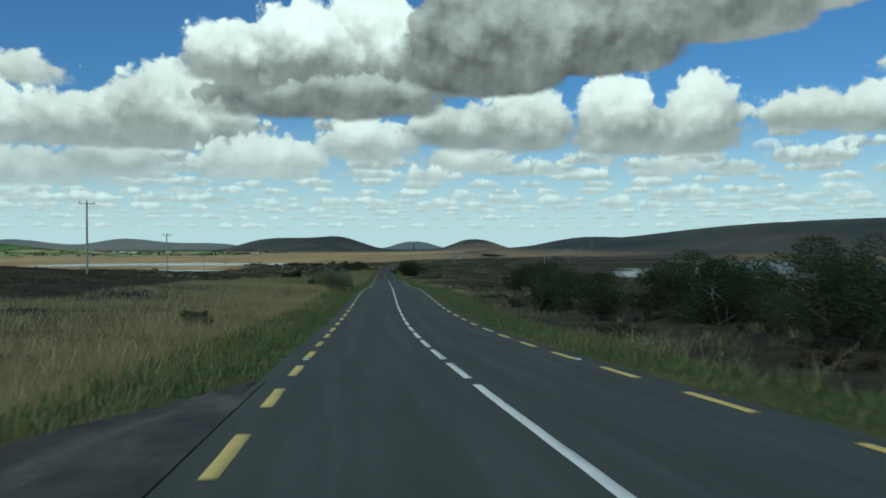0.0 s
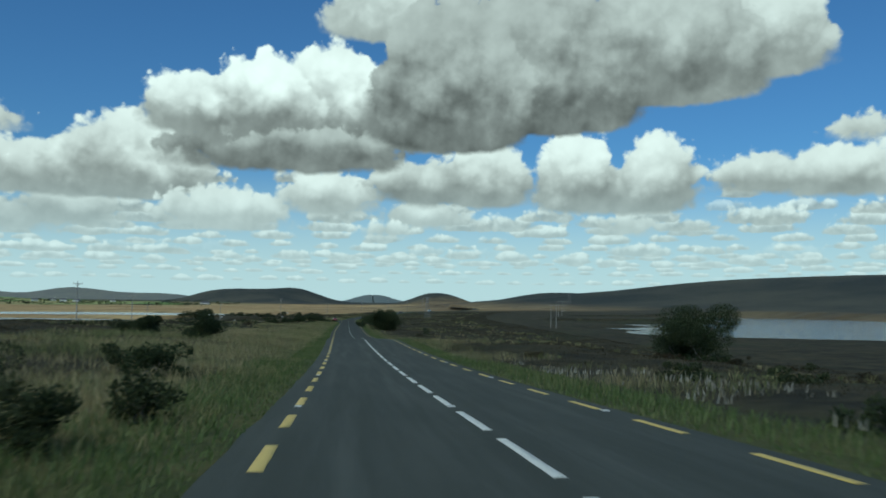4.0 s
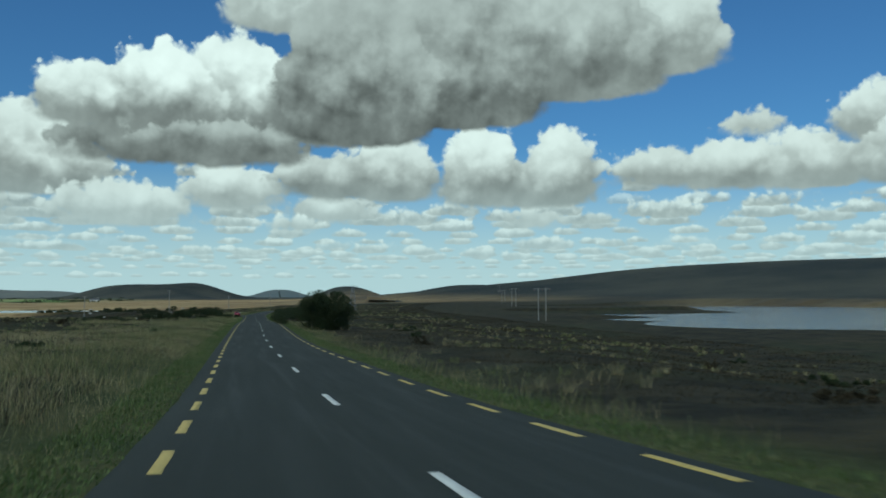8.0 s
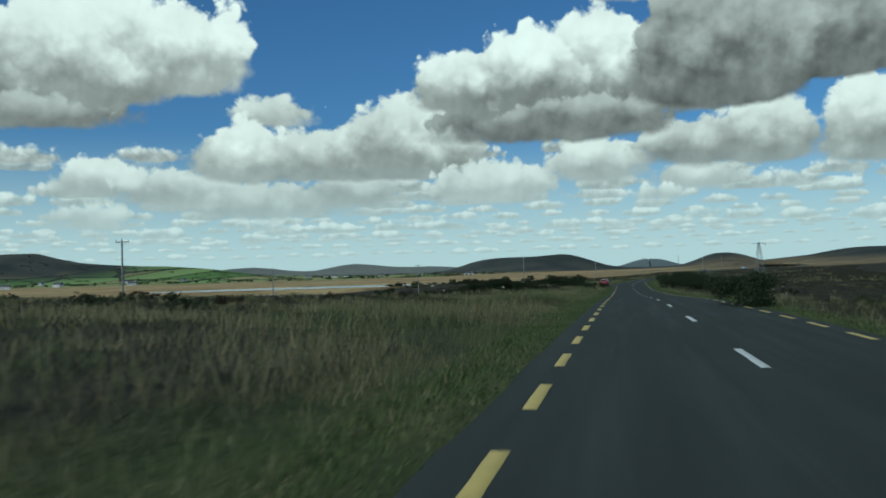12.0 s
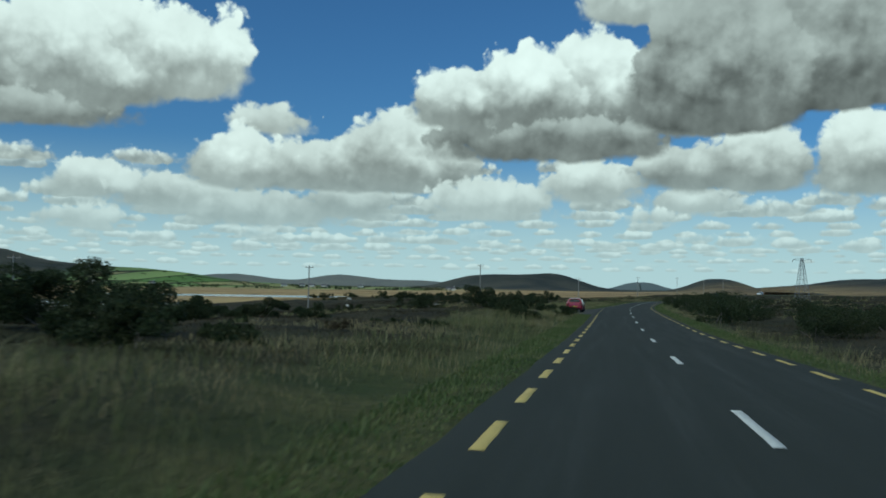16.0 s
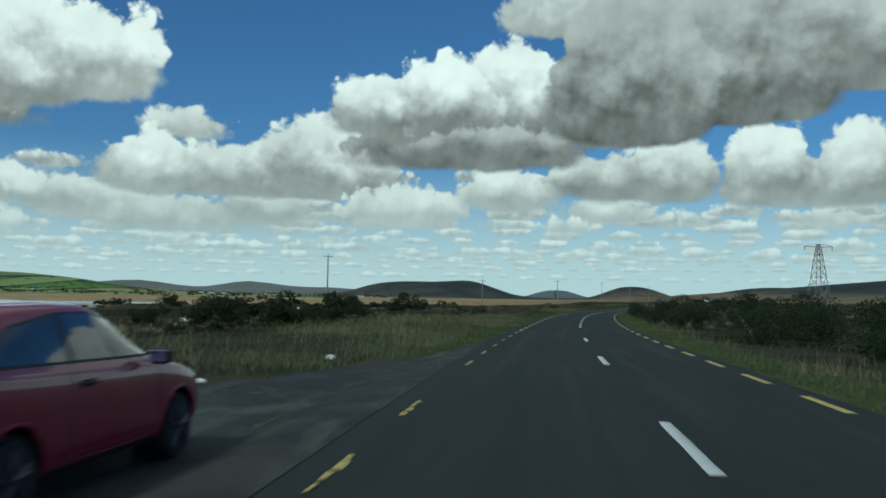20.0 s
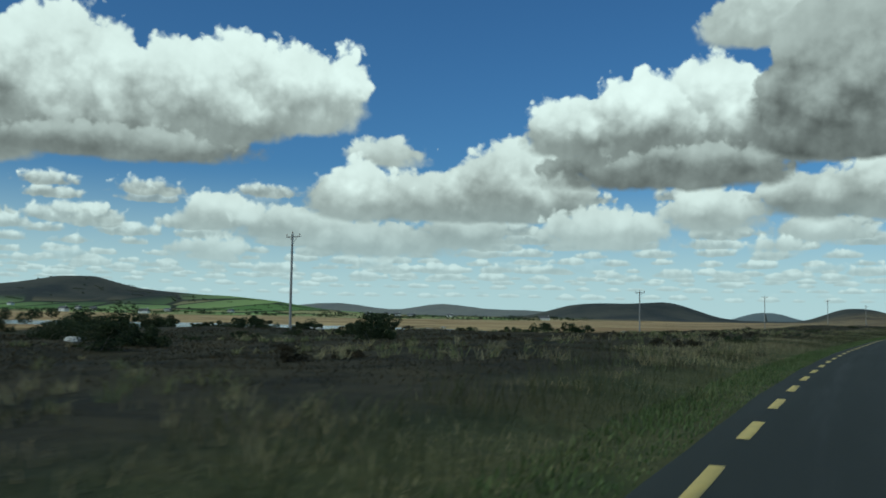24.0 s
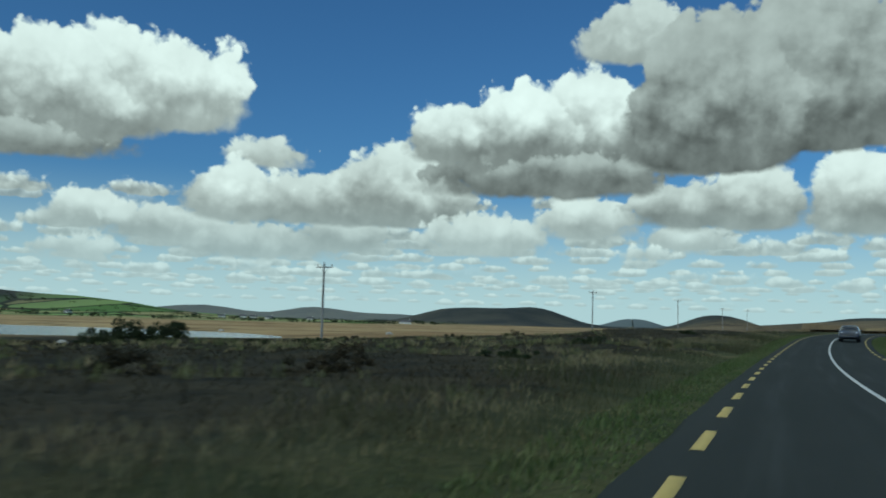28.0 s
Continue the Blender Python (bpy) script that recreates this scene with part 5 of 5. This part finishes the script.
# far hedges and copses: clumps of large leaves, too small to tell apart
rnd = np.random.RandomState(4)
cc, rr_ = [], []
for i in range(240):
    x, y = rnd.uniform(-1700, -250), rnd.uniform(1450, 2500)
    k = rnd.randint(2, 7)
    a = rnd.uniform(0, np.pi)
    for j in range(k):
        px, py = x + math.cos(a) * j * 7, y + math.sin(a) * j * 3
        cc.append((px, py, 2.0))
        rr_.append(rnd.uniform(1.4, 3.2))
cc = np.array(cc)
cc[:, 2] += height(cc[:, 0], cc[:, 1])
v, f = leaves(rnd, cc, np.array(rr_), 42000, 1.3, 0.8)
tagged(new("far_copses", mesh_np("far_copses", v, f, GORSE)), "dark hedgerow trees between the far fields", "trees", kind="stuff")


# ---------------------------------------------------------------- cars
def car(name, m, paint, label, front_lit=False, length=4.06, group=""):
    """A small three-door hatchback. Local +y is its front; the origin lies on the ground under its middle."""
    t = thing(name, m, label, "car", group)
    L2 = length / 2
    # stations from tail to nose: y, half width, sill z, belt z, roof z, half roof width
    st = np.array(((-1.00, 0.52, 0.46, 0.70, 0.72, 0.40), (-0.992, 0.66, 0.40, 0.84, 0.86, 0.54), (-0.97, 0.755, 0.34, 0.955, 0.975, 0.60), (-0.94, 0.80, 0.30, 1.00, 1.03, 0.64), (-0.88, 0.835, 0.26, 1.03, 1.185, 0.62), (-0.80, 0.85, 0.24, 1.04, 1.36, 0.575), (-0.74, 0.86, 0.23, 1.035, 1.415, 0.57), (-0.62, 0.868, 0.22, 1.02, 1.435, 0.585), (-0.45, 0.868, 0.21, 1.00, 1.455, 0.60),
          (-0.20, 0.86, 0.20, 0.98, 1.465, 0.61), (0.02, 0.86, 0.20, 0.965, 1.45, 0.60), (0.16, 0.858, 0.20, 0.955, 1.365, 0.59), (0.28, 0.857, 0.20, 0.95, 1.22, 0.60), (0.40, 0.857, 0.20, 0.94, 1.05, 0.64), (0.48, 0.857, 0.20, 0.93, 0.96, 0.64), (0.62, 0.865, 0.21, 0.88, 0.92, 0.60), (0.76, 0.85, 0.22, 0.82, 0.87, 0.56), (0.88, 0.81, 0.24, 0.74, 0.78, 0.50), (0.96, 0.70, 0.28, 0.60, 0.63, 0.40), (1.00, 0.50, 0.36, 0.48, 0.50, 0.30)))
    yy_ = np.concatenate([np.linspace(-1, -0.9, 16), np.linspace(-0.9, 0.9, 76)[1:], np.linspace(0.9, 1, 12)[1:]])
    cols = [np.interp(yy_, st[:, 0], st[:, k]) for k in range(1, 6)]
    for _ in range(2):
        cols = [np.concatenate([q[:1], (q[:-2] + 2 * q[1:-1] + q[2:]) / 4, q[-1:]]) for q in cols]
    rings = []
    for y, w, zs, zb, zr, rw in zip(yy_ * L2, *cols):
        pts = np.array(((0.0, zs), (w * 0.80, zs), (w * 0.93, zs + 0.03), (w * 0.985, zs + 0.12), (w + 0.008, zs + (zb - zs) * 0.42), (w + 0.010, zs + (zb - zs) * 0.68), (w * 0.985, zb - 0.04), (w * 0.95, zb),
                        (w * 0.95 * 0.52 + rw * 0.48, zb + (zr - zb) * 0.5), (rw + 0.01, max(zb + 0.001, zr - 0.055)), (rw * 0.90, max(zb + 0.002, zr - 0.015)), (rw * 0.6, max(zb + 0.003, zr)), (0.0, zr + 0.012)))
        k = np.linspace(0, len(pts) - 1, 52)
        q = np.stack([np.interp(k, range(len(pts)), pts[:, j]) for j in (0, 1)], 1)
        for _ in range(5):
            q[1:-1] = (q[:-2] + 2 * q[1:-1] + q[2:]) / 4
        rings.append(np.concatenate([np.stack([q[:, 0], np.full(52, y), q[:, 1]], 1), np.stack([-q[-2:0:-1, 0], np.full(50, y), q[-2:0:-1, 1]], 1)]))
    rings = np.array(rings)
    ns, npf = rings.shape[:2]
    bm = bmesh.new()
    grid = [[bm.verts.new(p) for p in r] for r in rings]
    for i in range(ns - 1):
        for j in range(npf):
            bm.faces.new((grid[i][j], grid[i + 1][j], grid[i + 1][(j + 1) % npf], grid[i][(j + 1) % npf]))
    bm.faces.new(grid[0])
    bm.faces.new(grid[-1][::-1])
    bmesh.ops.recalc_face_normals(bm, faces=bm.faces)
    for f in bm.faces:
        f.smooth = True
    shell = BVHTree.FromBMesh(bm)

    def onto(p, d, lift):
        """The spot where a ray from p along d meets the body, raised by lift, and the body's normal there."""
        hit, nrm, _, _ = shell.ray_cast(Vector(p), Vector(d))
        if hit is None:
            hit, nrm, _, _ = shell.find_nearest(Vector(p))
        if nrm.dot(Vector(d)) > 0:
            nrm = -nrm
        return hit + nrm * lift, nrm

    # wheel openings: edges drawn onto the circle, then cut
    for v in bm.verts:
        for wy in (-1.26, 1.25):
            r = math.hypot(v.co.y - wy, v.co.z - 0.31)
            if abs(v.co.x) > 0.5 and 0 < abs(r - 0.352) < 0.032:
                v.co.y, v.co.z = wy + (v.co.y - wy) * 0.352 / r, 0.31 + (v.co.z - 0.31) * 0.352 / r
    gone = [f for f in bm.faces if any(all(abs(v.co.x) > 0.5 and math.hypot(v.co.y - wy, v.co.z - 0.31) < 0.3535 for v in f.verts) for wy in (-1.26, 1.25))]
    bmesh.ops.delete(bm, geom=gone, context="FACES")
    part("body", bm, paint, t)

    def panel(name, mat, origin, axis, outline, n=26, m=9, lift=0.006, label=""):
        """A pane or panel laid on the body: outline gives for each step along it the lower and the upper edge."""
        bm = bmesh.new()
        g = []
        for i in range(n):
            a, lo, hi = outline(i / (n - 1))
            col = []
            for j in range(m):
                b = lo + (hi - lo) * j / (m - 1)
                p = (origin, a, b) if axis[0] else (a, origin, b)
                col.append(bm.verts.new(onto(p, axis, lift)[0]))
            g.append(col)
        for i in range(n - 1):
            for j in range(m - 1):
                bm.faces.new((g[i][j], g[i + 1][j], g[i + 1][j + 1], g[i][j + 1])).smooth = True
        bmesh.ops.recalc_face_normals(bm, faces=bm.faces)
        return part(name, bm, mat, t, label)

    bow = lambda u, k: math.sin(math.pi * min(max(u, 0), 1)) ** k
    for sgn in (1, -1):
        ax = (-sgn, 0, 0)
        glass_top = lambda y: float(np.interp(y, (-1.42, -1.30, -1.1, -0.5, 0.0, 0.35, 0.60, 0.85), (1.08, 1.20, 1.285, 1.365, 1.365, 1.29, 1.17, 1.03)))
        glass_low = lambda y: 1.055 - 0.055 * (y + 1.42) / 2.27
        edge = lambda y0, y1: (lambda u: (y0 + (y1 - y0) * u, glass_low(y0 + (y1 - y0) * u), max(glass_low(y0 + (y1 - y0) * u) + 0.004, glass_top(y0 + (y1 - y0) * u))))
        panel("window_surround", TRIM, sgn * 2.0, ax, lambda u: (-1.45 + 2.33 * u, glass_low(-1.45 + 2.33 * u) - 0.018, max(glass_low(-1.45 + 2.33 * u), glass_top(-1.45 + 2.33 * u) + 0.018)), 40, 9, 0.003)
        panel("quarter_window", GLASS, sgn * 2.0, ax, edge(-1.40, -0.56), 18)
        panel("door_window", CLEAR_GLASS, sgn * 2.0, ax, edge(-0.49, 0.80), 24)
        panel("side_moulding", paint, sgn * 2.0, ax, lambda u: (-0.70 + 1.45 * u, 0.36, 0.395), 16, 3, 0.012)
        panel("sill", TRIM, sgn * 2.0, ax, lambda u: (-0.86 + 1.70 * u, 0.23, 0.285), 16, 3, 0.004)
        # the lines round the door
        bm = bmesh.new()
        line = [(-0.52, 1.03), (-0.56, 0.85), (-0.60, 0.62), (-0.56, 0.44), (-0.42, 0.31), (0.0, 0.30), (0.70, 0.30), (0.80, 0.36), (0.84, 0.62), (0.83, 0.92)]
        for (ya, za), (yb, zb_) in zip(line[:-1], line[1:]):
            for q in range(4):
                pa, pb = (onto((sgn * 2.0, ya + (yb - ya) * w_, za + (zb_ - za) * w_), ax, 0.0005)[0] for w_ in (q / 4, (q + 1) / 4))
                rod(bm, pa, pb, 0.0045, seg=4)
        part("door_gap", bm, TRIM, t)
    panel("rear_window_surround", TRIM, -4.0, (0, 1, 0), lambda u: (-0.60 + 1.20 * u, 1.035 + 0.03 * (2 * u - 1) ** 2 , 1.345 - 0.19 * abs(2 * u - 1) ** 4), 24, 9, 0.004)
    panel("rear_window", GLASS, -4.0, (0, 1, 0), lambda u: (-0.575 + 1.15 * u, 1.055 + 0.03 * (2 * u - 1) ** 2, 1.33 - 0.17 * abs(2 * u - 1) ** 4), 24, 9, 0.009)
    panel("windscreen", GLASS, 4.0, (0, -1, 0), lambda u: (-0.60 + 1.20 * u, 1.01 + 0.0 * u, 1.40 - 0.10 * abs(2 * u - 1) ** 4), 24, 11, 0.006)
    panel("rear_valance", TRIM, -4.0, (0, 1, 0), lambda u: (-0.66 + 1.32 * u, 0.27 + 0.10 * (2 * u - 1) ** 2, 0.49 - 0.07 * abs(2 * u - 1) ** 6), 24, 6, 0.012)
    bm = bmesh.new()
    for (xa, za), (xb, zb_) in (((-0.66, 0.99), (-0.55, 0.72)), ((-0.55, 0.72), (-0.30, 0.70)), ((-0.30, 0.70), (0.30, 0.70)), ((0.30, 0.70), (0.55, 0.72)), ((0.55, 0.72), (0.66, 0.99))):
        for q in range(5):
            rod(bm, *(onto((xa + (xb - xa) * w_, -4.0, za + (zb_ - za) * w_), (0, 1, 0), 0.0005)[0] for w_ in (q / 5, (q + 1) / 5)), 0.0045, seg=4)
    part("tailgate_gap", bm, TRIM, t)
    # black disc behind each wheel, put there for the shaded hollow
    for sx in (1, -1):
        for yy in (-1.26, 1.25):
            bm = bmesh.new()
            bmesh.ops.create_cone(bm, cap_ends=True, segments=32, radius1=0.35, radius2=0.35, depth=0.10)
            bmesh.ops.transform(bm, matrix=pose(sx * 0.60, yy, 0.31, 0, 90, 0), verts=bm.verts)
            part("wheel_backing", bm, TRIM, t)
            bm = bmesh.new()
            for k in range(22):
                a, b = (-0.12 + (math.pi + 0.24) * q / 22 for q in (k, k + 1))
                pa, pb = (onto((sx * 2, yy + 0.368 * math.cos(q), 0.31 + 0.368 * math.sin(q)), (-sx, 0, 0), -0.008)[0] for q in (a, b))
                rod(bm, pa, pb, 0.018, seg=6)
            part("arch_lip", bm, paint, t)
    # wheels
    for sx in (1, -1):
        for yy in (-1.26, 1.25):
            bm = bmesh.new()
            r = bmesh.ops.create_cone(bm, cap_ends=True, segments=28, radius1=0.305, radius2=0.305, depth=0.20)
            es = [e for e in bm.edges if abs(e.verts[0].co.z - e.verts[1].co.z) < 1e-5]
            bmesh.ops.bevel(bm, geom=es, offset=0.03, segments=2, affect="EDGES")
            bmesh.ops.transform(bm, matrix=pose(sx * 0.755, yy, 0.305, 0, 90, 0), verts=bm.verts)
            tyre = part("tyre", bm, RUBBER, t)
            bm = bmesh.new()
            bmesh.ops.create_cone(bm, cap_ends=True, segments=24, radius1=0.215, radius2=0.215, depth=0.02)
            bmesh.ops.transform(bm, matrix=pose(sx * 0.85, yy, 0.305, 0, 90, 0), verts=bm.verts)
            part("rim_well", bm, RUBBER, tyre)
            bm = bmesh.new()
            for k in range(5):
                a = 2 * math.pi * k / 5 + 0.3
                for da in (-0.13, 0.13):
                    rod(bm, (sx * 0.866, yy + 0.03 * math.cos(a), 0.305 + 0.03 * math.sin(a)), (sx * 0.859, yy + 0.205 * math.cos(a + da), 0.305 + 0.205 * math.sin(a + da)), 0.020, 0.014, 5)
            rod(bm, (sx * 0.84, yy, 0.305), (sx * 0.876, yy, 0.305), 0.045, 0.035, 10)
            part("rim", bm, RIM, tyre)
    # mirrors, handles, skirt strip
    for sx in (1, -1):
        bm = bmesh.new()
        box(bm, (sx * 0.965, 0.60, 1.00), (0.20, 0.11, 0.14), 0.035)
        mir = part("wing_mirror", bm, TRIM, t)
        bm = bmesh.new()
        box(bm, (sx * 0.968, 0.538, 1.00), (0.15, 0.012, 0.10), 0.004)
        part("mirror_glass", bm, CHROME, mir)
        bm = bmesh.new()
        hp, hn = onto((sx * 2, -0.36, 0.86), (-sx, 0, 0), 0.012)
        box(bm, tuple(hp), (0.03, 0.16, 0.03), 0.01)
        box(bm, tuple(hp - hn * 0.008), (0.02, 0.20, 0.06), 0.008)
        part("door_handle", bm, TRIM, t)
    # rear: round lamps, bumper, plate, badge, exhaust, aerial, spoiler
    for sx in (1, -1):
        bm = bmesh.new()
        lp, ln = onto((sx * 0.635, -4.0, 0.865), (0, 1, 0), 0.0)
        ln = (ln + Vector((0, 0, 0.05))).normalized()
        q = Matrix.Translation(lp) @ ln.to_track_quat("Z", "Y").to_matrix().to_4x4()
        bmesh.ops.create_uvsphere(bm, u_segments=24, v_segments=12, radius=0.108)
        bmesh.ops.transform(bm, matrix=q @ Matrix.Diagonal((1, 1, 0.42, 1)), verts=bm.verts)
        for f in bm.faces:
            f.smooth = True
        lamp = part("tail_lamp", bm, RED_LAMP, t, "round red tail lamp")
        bm = bmesh.new()
        for k in range(28):
            a, b = 2 * math.pi * k / 28, 2 * math.pi * (k + 1) / 28
            rod(bm, q @ Vector((0.115 * math.cos(a), 0.115 * math.sin(a), 0.004)), q @ Vector((0.115 * math.cos(b), 0.115 * math.sin(b), 0.004)), 0.015, seg=6)
        part("lamp_ring", bm, RIM, lamp)
        bm = bmesh.new()
        bmesh.ops.create_uvsphere(bm, u_segments=16, v_segments=10, radius=0.16)
        bmesh.ops.transform(bm, matrix=pose(sx * 0.60, 1.66, 0.72, -35, 0, -sx * 25) @ Matrix.Diagonal((0.75, 1.0, 0.62, 1)), verts=bm.verts)
        for f in bm.faces:
            f.smooth = True
        part("headlamp", bm, CLEAR_LAMP, t)
    bm = bmesh.new()
    box(bm, (0, -2.045, 0.60), (0.52, 0.02, 0.115), 0.004)
    plate = part("number_plate", bm, PLATE_YELLOW, t, "yellow plate with plain dark bars")
    for k, wd in enumerate((0.05, 0.05, 0.05, 0.0, 0.04, 0.05, 0.05, 0.05)):
        if wd:
            bm = bmesh.new()
            box(bm, (-0.20 + k * 0.058, -2.057, 0.60), (wd * 0.8, 0.004, 0.07))
            part("bar", bm, TRIM, plate)
    bm = bmesh.new()
    box(bm, (0, 2.0, 0.40), (0.52, 0.03, 0.11), 0.004)
    part("front_plate", bm, PLATE_WHITE, t)
    bm = bmesh.new()
    box(bm, (0, 1.96, 0.56), (0.95, 0.10, 0.10), 0.03)
    part("grille", bm, TRIM, t)
    bm = bmesh.new()
    bp, bn = onto((0, -4.0, 0.885), (0, 1, 0), 0.0)
    rod(bm, bp, bp + bn * 0.014, 0.042, 0.036, seg=16)
    part("badge", bm, CHROME, t)
    bm = bmesh.new()
    rod(bm, (-0.48, -1.85, 0.30), (-0.48, -2.03, 0.30), 0.04, seg=12)
    part("exhaust", bm, CHROME, t)
    bm = bmesh.new()
    rod(bm, (0, -1.25, 1.43), (0, -1.55, 1.78), 0.008, 0.004, 5)
    rod(bm, (0, -1.22, 1.43), (0, -1.27, 1.47), 0.03, 0.012, 8)
    part("aerial", bm, TRIM, t)
    bm = bmesh.new()
    box(bm, (0, -1.60, 1.405), (0.90, 0.20, 0.03), 0.012)
    part("roof_spoiler", bm, paint, t)
    bm = bmesh.new()
    rod(bm, onto((0.0, -4, 1.03), (0, 1, 0), 0.02)[0], onto((0.36, -4, 1.09), (0, 1, 0), 0.016)[0], 0.010, 0.007, 5)
    part("rear_wiper", bm, TRIM, t)
    return t


xr_, zr_, hr_ = road_frame(np.array([441.4]))
car("parked_hatchback", pose(-10.0, 440.86, -9.49, 0.3, 0, -1.6), RED, "dark red three-door hatchback parked on the gravel lay-by")
for nm, s, off, pt, lb in (("oncoming_car", 684.0, 1.35, DARK_BLUE, "dark navy hatchback on the far lane of the road"), ("white_car", 752.0, 1.35, SILVER_PAINT, "white hatchback on the far lane beyond the bend")):
    p = on_road(s, off, 0.0)
    car(nm, pose(float(p[0]), float(p[1]), float(p[2]), 0, 0, 180 - math.degrees(float(np.interp(s, S, _h)))), pt, lb)
